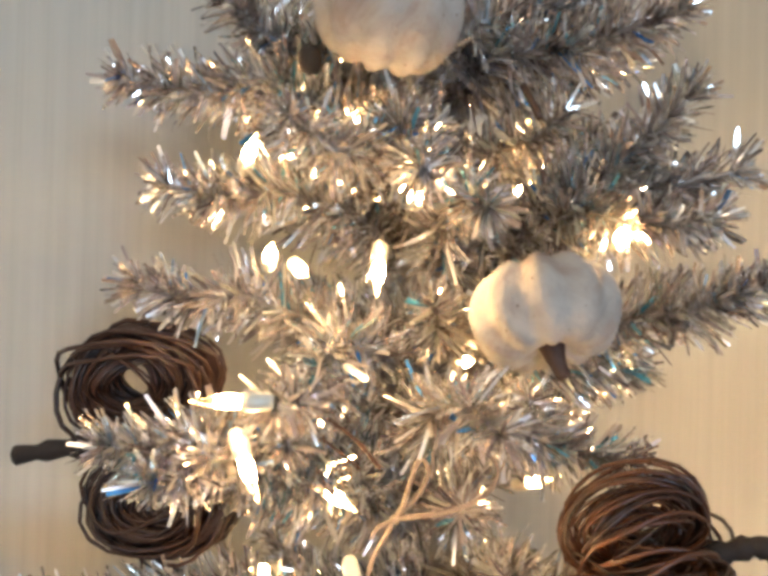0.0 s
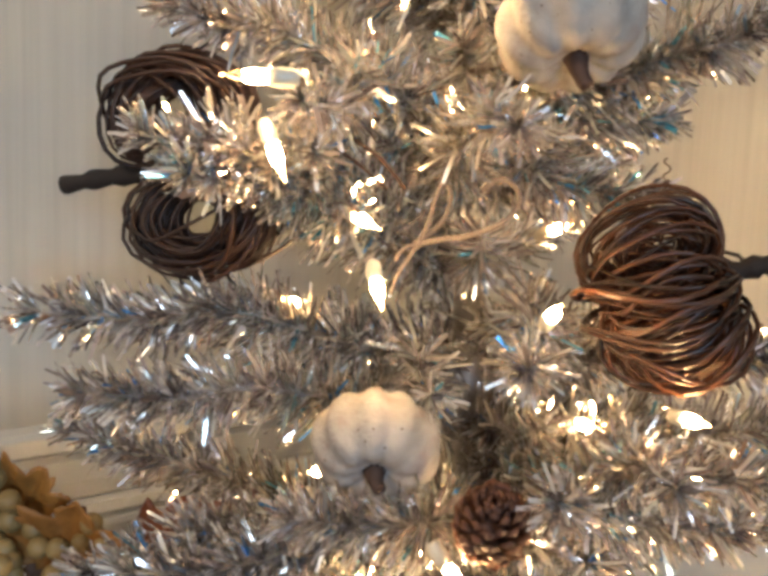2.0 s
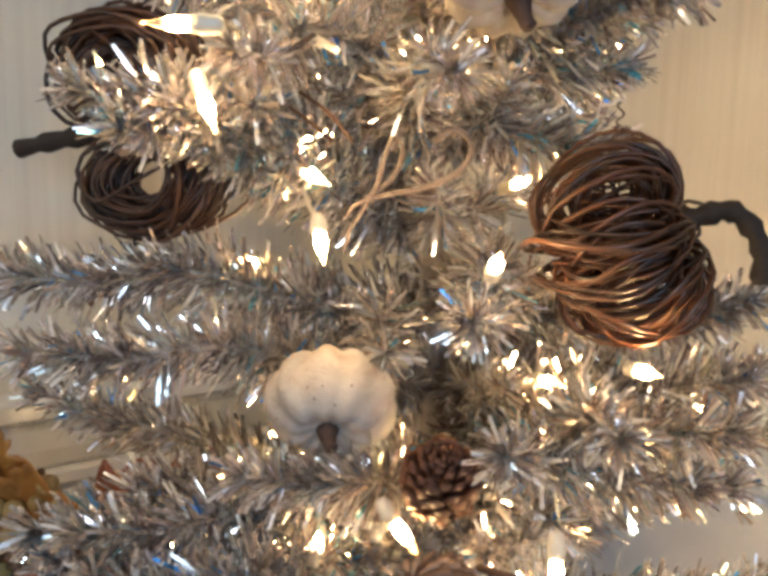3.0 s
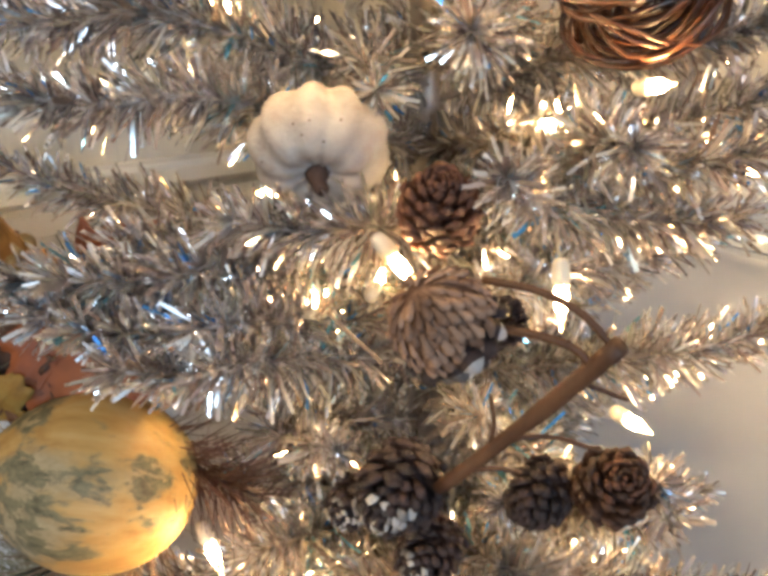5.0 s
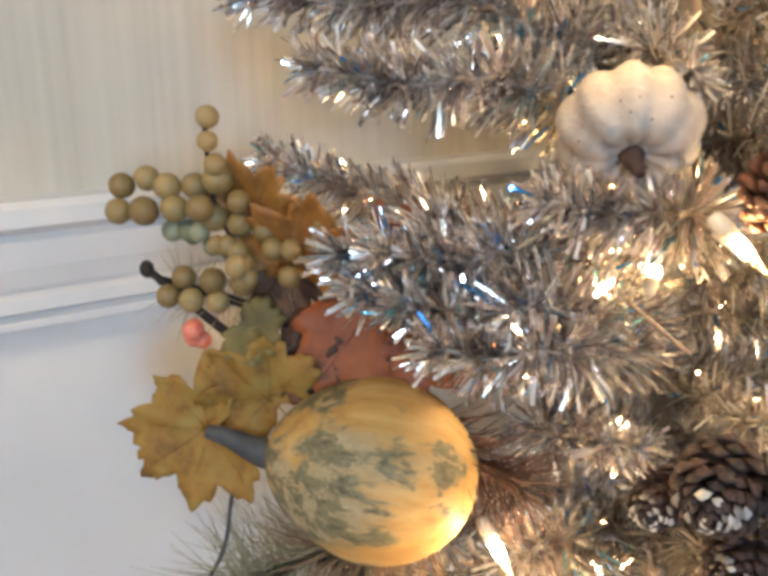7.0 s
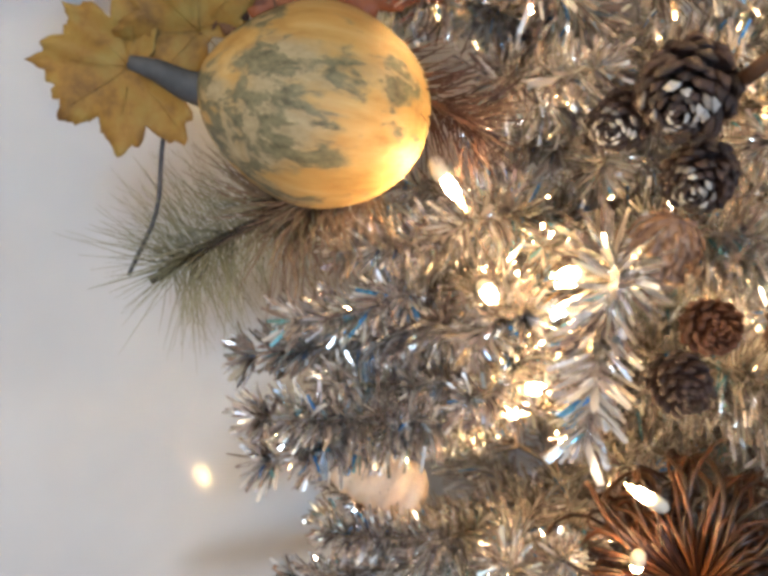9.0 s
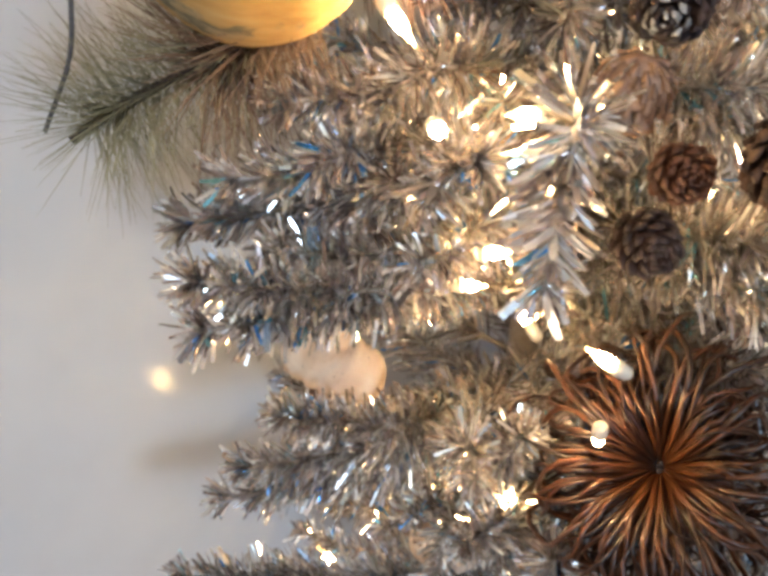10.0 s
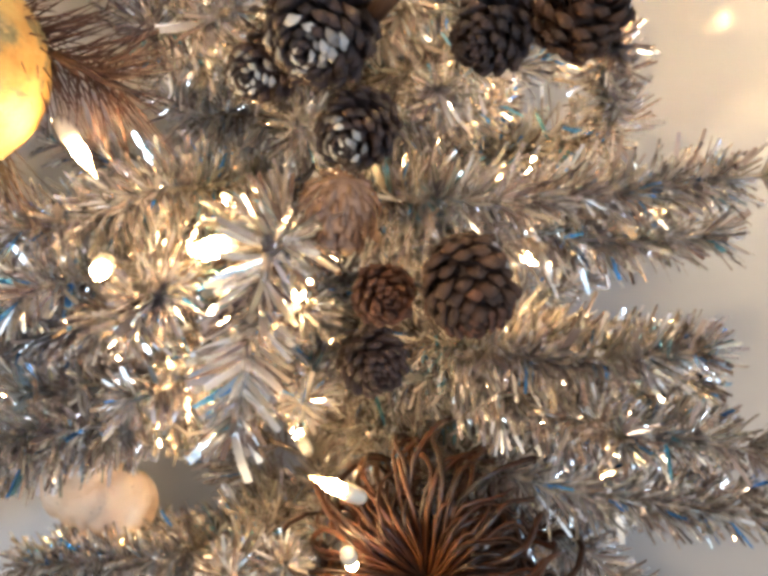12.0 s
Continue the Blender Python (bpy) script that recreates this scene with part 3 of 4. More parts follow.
# ---------------------------------------------------------------- vine pumpkins
def vine_pumpkin(place, axis, radius, squash, strands, mat, up, seed, label, stem_points, stem_r, tight=0.16, thick=0.0011, lobes=8, dimple=0.42, inner=0.80, rings=False, hole=0.42):
    """Loops of vine, with a bark stem: bundled into open lobes (rings), or from pole to pole round a hollow."""
    rng = random.Random(seed)
    z = Vector(axis).normalized()
    x = (Vector(up) - z * z.dot(Vector(up))).normalized()
    p = thing("vine_pumpkin", Matrix.Translation(place) @ Matrix((x, z.cross(x), z)).transposed().to_4x4(), label, "pumpkin ornament", "vine pumpkin ornaments")
    meshes = []
    for k in range(14):
        lean, swell, lift = rng.uniform(-0.35, 0.35), rng.uniform(0.90, 1.06), rng.uniform(-0.05, 0.05)
        w1, w2 = rng.uniform(0, 6), rng.uniform(0, 6)
        pts = []
        if rings:
            size = hole + (1.04 - hole) * (k / 13) ** 0.75
            for j in range(20):
                th = 2 * math.pi * j / 20
                wob = 1 + 0.04 * math.sin(3 * th + w1)
                r = radius * max(0.03 + 0.05 * k / 13, 0.52 + 0.48 * size * wob * math.cos(th))
                ph = (0.55 * lean * math.sin(th + w2) + 0.10 * math.sin(2 * th + w1)) * min(1.0, r / (0.4 * radius))
                pts.append((r * math.cos(ph), r * math.sin(ph), radius * squash * (size * wob * math.sin(th) + lift)))
        else:
            for j in range(17):
                th = math.pi * (0.010 + 0.98 * j / 16)
                ph = lean * math.cos(th) + 0.05 * math.sin(5 * th + w1)
                r = radius * swell * (math.sin(th) ** 0.72) * (1 + 0.025 * math.sin(6 * th + w2)) + 0.0003
                h = radius * squash * (math.cos(th) * (1 - dimple * math.exp(-(math.sin(th) / 0.35) ** 2)) + lift)
                pts.append((r * math.cos(ph), r * math.sin(ph), h))
        meshes.append(link_mesh("vine", tube_bm(pts, thick * rng.uniform(0.7, 1.35), 5, closed=rings), mat))
    for s in range(strands):
        a = 2 * math.pi * (s % lobes) / lobes + rng.gauss(0, tight)
        f = rng.uniform(1.10, 1.22) if rings and s % 24 == 5 else rng.uniform(inner, 1.06)
        tip = Matrix.Rotation(rng.gauss(0, 0.15), 4, "Y") @ Matrix.Rotation(rng.gauss(0, 0.15), 4, "X") if rings else Matrix.Identity(4)
        part("vine", meshes[s % 14], mat, p, m=Matrix.Rotation(a, 4, "Z") @ tip @ Matrix.Diagonal((f, f, rng.uniform(0.92, 1.03), 1)))
    inv = p.matrix_world.inverted()
    pts = [inv @ Vector(q) for q in arc(stem_points, 5)]
    n = len(pts)
    bm = tube_bm(pts, [stem_r * (1.0 + 0.18 * math.sin(i * 2.1) - 0.25 * i / n) for i in range(n)], 9)
    part("stem", bm, BARK, p, "rough dark bark stem")
    return p


vine_pumpkin((-0.116, 0.474, 1.181), (-0.96, 0.10, -0.26), 0.062, 0.62, 190, DARK_VINE, (-0.25, 0, 1), 21, "dark brown vine pumpkin with a straight bark stem",
             [(-0.135, 0.479, 1.176), (-0.165, 0.483, 1.172), (-0.196, 0.488, 1.166)], 0.0062, 0.24, 0.0011, 2, inner=0.90, rings=True)
vine_pumpkin((0.142, 0.460, 1.124), (0.84, -0.16, 0.30), 0.054, 0.66, 190, VINE, (-0.30, -0.1, 1), 22, "brown vine pumpkin with a crooked bark stem",
             [(0.158, 0.452, 1.130), (0.176, 0.448, 1.139), (0.191, 0.444, 1.142), (0.203, 0.441, 1.128), (0.205, 0.440, 1.108)], 0.0060, 0.42, 0.0010, 4, inner=0.82, rings=True, hole=0.26)
vine_pumpkin((0.099, 0.385, 0.593), (-0.32, -0.52, 0.56), 0.084, 0.56, 170, VINE, (1, 0, 0), 23, "large glossy brown vine pumpkin facing outward low in the tree",
             [(0.099, 0.391, 0.594), (0.096, 0.384, 0.600)], 0.002, 0.13, 0.0015, 11, 0.88, 0.50)

# curled tendril on the brown vine pumpkin
tendril = thing("tendril", pose(0.137, 0.452, 1.178), "thin curled brown tendril on a vine pumpkin", "tendril")
part("curl", tube_bm([(0.0018 * math.sin(k * 0.9), 0.0018 * math.cos(k * 0.9), -0.008 + 0.0011 * k) for k in range(22)], 0.0005, 5), VINE, tendril)

# ---------------------------------------------------------------- pine cones
def scale_mesh(mat, tip_mat):
    """One woody scale: a wedge that thickens to a blunt, turned-up lip."""
    bm = bmesh.new()
    prof = [(0.0, 0.10, 0.06), (0.5, 0.22, 0.10), (0.78, 0.33, 0.17), (0.94, 0.30, 0.24), (1.03, 0.19, 0.22), (1.07, 0.07, 0.10)]
    rows = []
    for x, w, h in prof:
        up = 0.26 * x * x
        rows.append([bm.verts.new((x - 0.05 * abs(cy), w * cy, up + h * cz)) for cy, cz in ((-1, 0), (-0.6, 0.5), (0, 0.72), (0.6, 0.5), (1, 0), (0, -0.6))])
    for r, (a, b) in enumerate(zip(rows, rows[1:])):
        for i in range(6):
            f = bm.faces.new((a[i], a[(i + 1) % 6], b[(i + 1) % 6], b[i]))
            f.material_index = 1 if r >= 3 else 0
    bm.faces.new(rows[0][::-1])
    bm.faces.new(rows[-1]).material_index = 1
    bmesh.ops.recalc_face_normals(bm, faces=bm.faces)
    return link_mesh("scale", bm, [mat, tip_mat])


SCALES = {}


def pine_cone(place, axis, radius, height, mat, tip_mat, label, seed, count=92, openness=1.0, cap=None):
    """Scales in a spiral round a core, tip along the axis; cap: the material of a closed, rounded base."""
    rng = random.Random(seed)
    for k, lip in ((mat, tip_mat), (mat, mat), (cap, cap)):
        if k and (k.name, lip.name) not in SCALES:
            SCALES[k.name, lip.name] = scale_mesh(k, lip)
    p = thing("pine_cone", aim(place, axis, rng.uniform(0, 360)), label, "pine cone", "pine cones on the tree")
    core = tube_bm([(0, 0, -height * 0.5), (0, 0, -height * 0.25), (0, 0, height * 0.2), (0, 0, height * 0.46)], [radius * 0.3, radius * 0.5, radius * 0.36, radius * 0.08], 10)
    if not cap:
        part("core", core, mat, p)
    if cap:
        dome = bmesh.new()
        bmesh.ops.create_icosphere(dome, subdivisions=3, radius=radius * 0.72)
        for v in dome.verts:
            v.co *= 1 + 0.05 * noise.noise(v.co * 300)
            v.co.z = min(v.co.z, radius * 0.1)
        part("base", dome, cap, p)
    for i in range(count):
        u = i / (count - 1)
        a = i * 2.39996
        girth = math.sin(math.pi * (0.20 + 0.74 * u)) ** 0.8
        tilt = (4 + 62 * u ** 1.3) * openness
        kind = (mat, tip_mat) if u > 0.62 and rng.random() < 0.62 else (mat, mat)
        size = radius * (0.60 * girth + 0.10) * rng.uniform(0.88, 1.08)
        out, z = radius * 0.22 * girth, height * (-0.46 + 0.90 * u)
        if cap and u < 0.62:
            bend = radians(6 + 96 * (u / 0.62) ** 0.7)
            size, out, z = radius * rng.uniform(0.25, 0.34), radius * 0.76 * math.sin(bend), -radius * 0.76 * math.cos(bend)
            tilt, kind = math.degrees(bend) - 14, (cap, cap)
        elif cap:
            far = (u - 0.62) / 0.38
            size, out, z, tilt = radius * (0.70 - 0.25 * far), radius * 0.30 * (1 - far), radius * 0.55 * far, 14 + 62 * far
        m = Matrix.Rotation(a + rng.uniform(-0.1, 0.1), 4, "Z") @ Matrix.Translation((out, 0, z)) @ Matrix.Rotation(-radians(tilt + rng.uniform(-7, 7)), 4, "Y") @ Matrix.Diagonal((size, size * 0.92, size, 1))
        part("scale", SCALES[kind[0].name, kind[1].name], None, p, m=m)
    return p


pine_cone((0.0610, 0.335, 0.9907), (0.48, 0.30, -0.72), 0.0250, 0.036, CONE_DARK, FROST, "tan frosted pine cone with dark lower scales on a brown stick", 1, 210, 0.55, CONE_PALE)
pine_cone((0.084, 0.368, 0.977), (0.4, -0.5, 0.6), 0.0135, 0.024, CONE_DARK, CONE_DARK, "small dark pine cone beside a frosted tan one", 2, 60)
pine_cone((0.058, 0.400, 1.016), (0.0, -0.5, 0.75), 0.023, 0.036, CONE_RED, CONE_RED, "red-brown pine cone tucked below a white pumpkin", 3)
pine_cone((0.0415, 0.384, 0.886), (-0.28, -0.85, -0.22), 0.0255, 0.046, CONE_DARK, FROST, "dark pine cone with white-frosted tips", 4, 120)
pine_cone((0.108, 0.383, 0.887), (-0.45, -0.5, -0.25), 0.0190, 0.036, CONE_DARK, CONE_DARK, "small dark pine cone on a thin twig", 5)
pine_cone((0.138, 0.374, 0.896), (0.1, -0.6, 0.6), 0.0225, 0.040, CONE, CONE_RED, "brown pine cone with paler scale tips", 6)
pine_cone((0.056, 0.389, 0.846), (-0.35, -0.8, -0.1), 0.0205, 0.038, CONE_DARK, FROST, "dark pine cone with whitened tips under another cone", 7, 100)
pine_cone((0.019, 0.396, 0.869), (-0.35, -0.75, -0.1), 0.0175, 0.034, CONE_DARK, FROST, "small dark pine cone with frosted tips", 12, 80)
pine_cone((0.0495, 0.403, 0.805), (-0.10, 0.20, -0.95), 0.0225, 0.034, CONE_PALE, CONE_PALE, "pale frosted pine cone with closed scales", 8, 120, 0.8, CONE_PALE)
pine_cone((0.0945, 0.333, 0.803), (0.05, -0.70, -0.40), 0.0225, 0.036, CONE, CONE_RED, "brown pine cone with open scales", 9, 100)
pine_cone((0.066, 0.366, 0.781), (0.1, -0.8, 0.2), 0.017, 0.028, CONE_RED, CONE_RED, "small red-brown pine cone", 10, 80)
pine_cone((0.064, 0.385, 0.738), (0.1, -0.8, 0.0), 0.020, 0.032, CONE_DARK, CONE_DARK, "small dark pine cone deep in the tinsel", 11, 80)

# the forked stick that carries the cones
pick = thing("cone_pick", pose(0, 0, 0), "forked brown stick carrying pine cones in front of the tinsel", "twig")
part("stick", tube_bm(arc([(0.060, 0.372, 0.893), (0.086, 0.360, 0.925), (0.108, 0.344, 0.957), (0.125, 0.327, 0.986)], 5), [0.0036] * 8 + [0.0042] * 8, 8), STICK, pick)
for pts, r in (([(0.124, 0.328, 0.984), (0.112, 0.332, 0.996), (0.096, 0.337, 1.003), (0.076, 0.345, 1.004)], 0.0016),
               ([(0.118, 0.334, 0.972), (0.112, 0.335, 0.980), (0.100, 0.338, 0.984), (0.078, 0.346, 0.985)], 0.0018),
               ([(0.086, 0.360, 0.925), (0.098, 0.361, 0.928), (0.112, 0.364, 0.926), (0.130, 0.368, 0.918)], 0.0011),
               ([(0.074, 0.365, 0.908), (0.086, 0.364, 0.910), (0.096, 0.368, 0.906)], 0.0011),
               ([(0.082, 0.362, 0.921), (0.083, 0.358, 0.936), (0.081, 0.356, 0.950)], 0.0010),
               ([(0.114, 0.338, 0.966), (0.124, 0.338, 0.962), (0.133, 0.342, 0.957)], 0.0010)):
    part("side_twig", tube_bm(arc(pts, 5), r, 7), STICK, pick)
straw = thing("dry_straw", pose(0, 0, 0), "pale dry straw caught in the tinsel", "twig")
part("straw", tube_bm(arc([(0.001, 0.432, 0.955), (0.014, 0.424, 0.946), (0.030, 0.418, 0.934)], 4), 0.0012, 6), TWINE, straw)
strand = thing("dry_strand", pose(0, 0, 0), "copper-brown dry strands among the tinsel", "twig")
part("strand", tube_bm(arc([(-0.022, 0.455, 1.197), (-0.006, 0.452, 1.186), (0.006, 0.455, 1.172)], 4), 0.0012, 6), STICK, strand)
part("strand", tube_bm(arc([(-0.028, 0.452, 1.190), (-0.016, 0.450, 1.182), (-0.004, 0.452, 1.172)], 4), 0.0010, 6), STICK, strand)
stub = thing("brown_twig", pose(0, 0, 0), "short brown twig hanging below a branch", "twig")
part("twig", tube_bm(arc([(0.077, 0.490, 1.374), (0.081, 0.484, 1.364), (0.085, 0.480, 1.354)], 3), 0.0021, 7), STICK, stub)
bud = thing("brown_bud", aim((-0.034, 0.452, 1.376), (0.1, -0.5, 0.9)), "small dark brown pod beside a white pumpkin", "pod")
b = pumpkin_body_bm(6, 1.35, 30, 0.06)
bmesh.ops.scale(b, vec=(0.0065,) * 3, verts=b.verts)
part("pod", b, BARK, bud)

# twine bow
bow = thing("twine_bow", pose(0, 0, 0), "tan twine tied in a loose bow", "bow")
for name, pts, r in (("loop", [(0.013, 0.470, 1.143), (0.018, 0.466, 1.153), (0.021, 0.464, 1.165), (0.026, 0.464, 1.176), (0.030, 0.468, 1.168), (0.025, 0.472, 1.155), (0.014, 0.471, 1.144)], 0.0014),
                     ("loop", [(0.013, 0.470, 1.143), (0.026, 0.466, 1.146), (0.040, 0.464, 1.149), (0.058, 0.464, 1.157), (0.066, 0.468, 1.169), (0.061, 0.472, 1.178), (0.053, 0.474, 1.179), (0.046, 0.474, 1.173)], 0.0016),
                     ("tail", [(0.013, 0.470, 1.143), (0.008, 0.466, 1.134), (0.003, 0.464, 1.125), (0.000, 0.464, 1.115)], 0.0013),
                     ("tail", [(0.013, 0.470, 1.143), (0.005, 0.467, 1.139), (0.001, 0.466, 1.133)], 0.0012)):
    part(name, tube_bm(arc(pts, 5), r, 6), TWINE, bow)
k = bmesh.new()
bmesh.ops.create_icosphere(k, subdivisions=2, radius=0.0027, matrix=Matrix.Translation((0.013, 0.469, 1.143)))
part("knot", k, TWINE, bow)

# ---------------------------------------------------------------- gourd and autumn pick
gourd = thing("gourd", aim((-0.122, 0.402, 0.869), (-0.93, -0.18, 0.20), 30), "ochre gourd mottled slate-green with a grey stem", "gourd")
b = bmesh.new()
bmesh.ops.create_uvsphere(b, u_segments=56, v_segments=36, radius=1.0)
for v in b.verts:
    v.co *= 1 + 0.035 * noise.noise(v.co * 1.3 + Vector((4, 1, 2)))
    v.co.z *= 1.07
    taper = 1 - 0.16 * max(0.0, v.co.z) ** 1.5
    v.co.x *= taper * 0.93
    v.co.y *= taper * 0.93
bmesh.ops.scale(b, vec=(0.0515,) * 3, verts=b.verts)
part("body", b, GOURD, gourd)
inv = gourd.matrix_world.inverted()
pts = [inv @ Vector(q) for q in arc([(-0.168, 0.394, 0.876), (-0.180, 0.392, 0.879), (-0.193, 0.390, 0.886), (-0.205, 0.388, 0.890)], 4)]
part("stem", tube_bm(pts, [0.0092 - 0.0005 * i for i in range(len(pts))], 10), GREY_STEM, gourd, "slate-grey curved stem")


def leaf_bm(size, lobes, deep, curl, seed, tips=None):
    """A lobed leaf lying along +x, base at the origin, with thickness and raised veins."""
    rng = random.Random(seed)
    tips = tips or [(0.0, 1.0), (0.80, 0.94), (-0.80, 0.94), (1.55, 0.86), (-1.55, 0.86), (2.25, 0.62), (-2.25, 0.62)][:lobes]
    N = 168
    rim = []
    for i in range(N):
        a = -math.pi + 2 * math.pi * i / N
        r = 0.16
        for ta, tr in tips:
            d = abs(a - ta)
            if d < 0.46:
                q = d / 0.46
                shape = 1 - 0.9 * q if q < 0.30 else 0.73 + 0.10 * math.sin((q - 0.30) * 13) if q < 0.56 else 0.70 * (1 - ((q - 0.56) / 0.44) ** 1.2)
                r = max(r, (0.56 - deep) + (tr - 0.56 + deep) * max(0.0, shape))
        r = max(r, (0.56 - deep) * (1.0 if abs(a) < 2.2 else max(0.25, 1 - (abs(a) - 2.2) * 1.1)))
        r *= 1 + 0.20 * (abs((a * 2.7 + seed) % 1 - 0.5) - 0.25) + 0.10 * noise.noise((a * 2.0, seed, 0.0)) + rng.uniform(-0.022, 0.022)
        rim.append((0.28 + r * math.cos(a) * 0.72, r * math.sin(a) * 0.72))
    bm = bmesh.new()

    def lift(x, y):
        return curl * (x - 0.3) ** 2 + 0.10 * abs(y) + 0.05 * math.sin(9 * x + seed) * math.cos(7 * y) + 0.03 * math.sin(17 * y + 5 * x)
    rows = []
    for s in (0.0, 0.3, 0.6, 0.85, 1.0):
        rows.append([(0.28 + (x - 0.28) * s, y * s) for x, y in rim] if s else [(0.28, 0.0)])
    sides = []
    for dz in (0.006, -0.006):
        vs = [[bm.verts.new((x * size, y * size, (lift(x, y) + dz) * size)) for x, y in row] for row in rows]
        sides.append(vs)
        for i in range(N):
            j = (i + 1) % N
            f = (vs[0][0], vs[1][i], vs[1][j])
            bm.faces.new(f if dz > 0 else f[::-1])
            for a, c in zip(vs[1:], vs[2:]):
                f = (a[i], c[i], c[j], a[j])
                bm.faces.new(f if dz > 0 else f[::-1])
    for i in range(N):
        j = (i + 1) % N
        bm.faces.new((sides[0][-1][i], sides[1][-1][i], sides[1][-1][j], sides[0][-1][j]))
    veins = []
    for ta, tr in tips:
        veins.append([((0.28 + tr * 0.62 * s * math.cos(ta) * 0.95) * size, tr * 0.62 * s * math.sin(ta) * 0.95 * size, (lift(0.28 + tr * 0.62 * s * math.cos(ta), tr * 0.62 * s * math.sin(ta)) + 0.010) * size) for s in (0, 0.25, 0.5, 0.75, 1.0)])
    veins.append([(x * size, 0, (lift(x, 0) + 0.010) * size) for x in (0, 0.1, 0.2, 0.28)])
    return bm, veins


def axes(place, along, normal):
    x = Vector(along).normalized()
    z = Vector(normal)
    z = (z - x * z.dot(x)).normalized()
    y = z.cross(x)
    return Matrix.Translation(place) @ Matrix((x, y, z)).transposed().to_4x4()


spray = thing("autumn_pick", pose(0, 0, 0), "autumn pick of leaves, tan berries and pine needles", "floral pick")


def add_leaf(place, along, normal, size, mat, vein_mat, label, seed, lobes=7, deep=0.18, curl=0.25, tips=None):
    bm, veins = leaf_bm(size, lobes, deep, curl, seed, tips)
    leaf = part("leaf", bm, mat, spray, label, axes(place, along, normal))
    for pts in veins:
        part("vein", tube_bm(pts, [size * 0.007 * (1 - 0.16 * i) for i in range(len(pts))], 5), vein_mat, leaf)


add_leaf((-0.193, 0.400, 0.885), (-0.97, -0.10, 0.05), (-0.05, -0.95, 0.30), 0.060, MUSTARD, MUSTARD, "mustard-brown maple leaf", 2, 6, 0.02, 0.25,
         [(0.0, 1.0), (0.66, 0.92), (1.5, 0.97), (2.3, 1.0), (-0.75, 0.84), (-1.74, 1.0)])
add_leaf((-0.144, 0.428, 0.968), (0.80, -0.02, -0.56), (0.10, -0.90, 0.35), 0.094, RUST, RUST, "rust-red oak leaf", 5, 5, -0.10, 0.10)
add_leaf((-0.196, 0.410, 0.944), (0.70, -0.05, -0.40), (-0.2, -0.75, 0.6), 0.032, OLIVE, OLIVE, "small olive leaf", 8, 5, 0.02)
add_leaf((-0.166, 0.409, 0.890), (-0.55, -0.10, 0.56), (-0.1, -0.95, 0.2), 0.056, MUSTARD, MUSTARD, "mustard-brown leaf behind the gourd stem", 9, 5, 0.0)
add_leaf((-0.165, 0.425, 0.955), (0.25, -0.2, 0.9), (0.1, -0.9, 0.2), 0.060, AMBER, AMBER, "amber leaf behind the berries", 11, 5, 0.08)
add_leaf((-0.185, 0.430, 0.985), (-0.2, -0.2, 0.9), (-0.1, -0.9, 0.2), 0.045, AMBER, AMBER, "small amber leaf behind the berries", 14, 5, 0.08)
# two dark brown lobed pieces added to fill the dark area by the stems
add_leaf((-0.178, 0.414, 0.928), (0.75, 0.0, -0.34), (0.0, -0.95, 0.2), 0.042, BROWN, BARK, "dark brown lobed filler piece", 17, 5, 0.06)
add_leaf((-0.185, 0.428, 0.975), (0.70, 0.0, -0.35), (0.0, -0.95, 0.2), 0.050, BROWN, BARK, "dark brown lobed filler piece", 19, 5, 0.06)
part("stem", tube_bm(arc([(-0.120, 0.425, 0.885), (-0.165, 0.418, 0.905), (-0.215, 0.424, 0.938), (-0.2445, 0.418, 0.9655)], 5), [0.0034] * 5 + [0.0026] * 6 + [0.0022] * 5, 7), BARK, spray, "dark brown woody stem")
part("stem", tube_bm(arc([(-0.165, 0.420, 0.905), (-0.180, 0.426, 0.955), (-0.205, 0.424, 0.995), (-0.207, 0.418, 1.048)], 5), 0.0014, 6), BARK, spray, "dark brown woody stem")
part("wire", tube_bm(arc([(-0.193, 0.402, 0.872), (-0.199, 0.400, 0.845), (-0.206, 0.400, 0.812), (-0.226, 0.402, 0.775)], 5), 0.0013, 6), GREY_STEM, spray, "bent dark wire end")

# berries: clusters along the twigs
bm = bmesh.new()
bmesh.ops.create_icosphere(bm, subdivisions=3, radius=1.0)
for v in bm.verts:
    v.co *= 1 + 0.03 * noise.noise(v.co * 2)
    if v.co.z > 0.93:
        v.co.z -= 0.10
BERRY_MESH = link_mesh("berry", bm, BERRY)
GREEN_MESH = BERRY_MESH.copy()
GREEN_MESH.materials[0] = BERRY_GREEN
CORAL_MESH = BERRY_MESH.copy()
CORAL_MESH.materials[0] = CORAL
rng = random.Random(12)


def berries(path, count, spread, radius, mesh):
    pts = arc(path, 8)
    for i in range(count):
        p = pts[int(i / count * (len(pts) - 1))] + Vector((rng.gauss(0, spread), rng.gauss(-0.004, spread * 0.7), rng.gauss(0, spread)))
        r = radius * rng.uniform(0.85, 1.1)
        part("berry", mesh, None, spray, m=Matrix.Translation(p) @ Euler((rng.uniform(0, 6), rng.uniform(0, 6), 0)).to_matrix().to_4x4() @ Matrix.Diagonal((r, r, r, 1)))


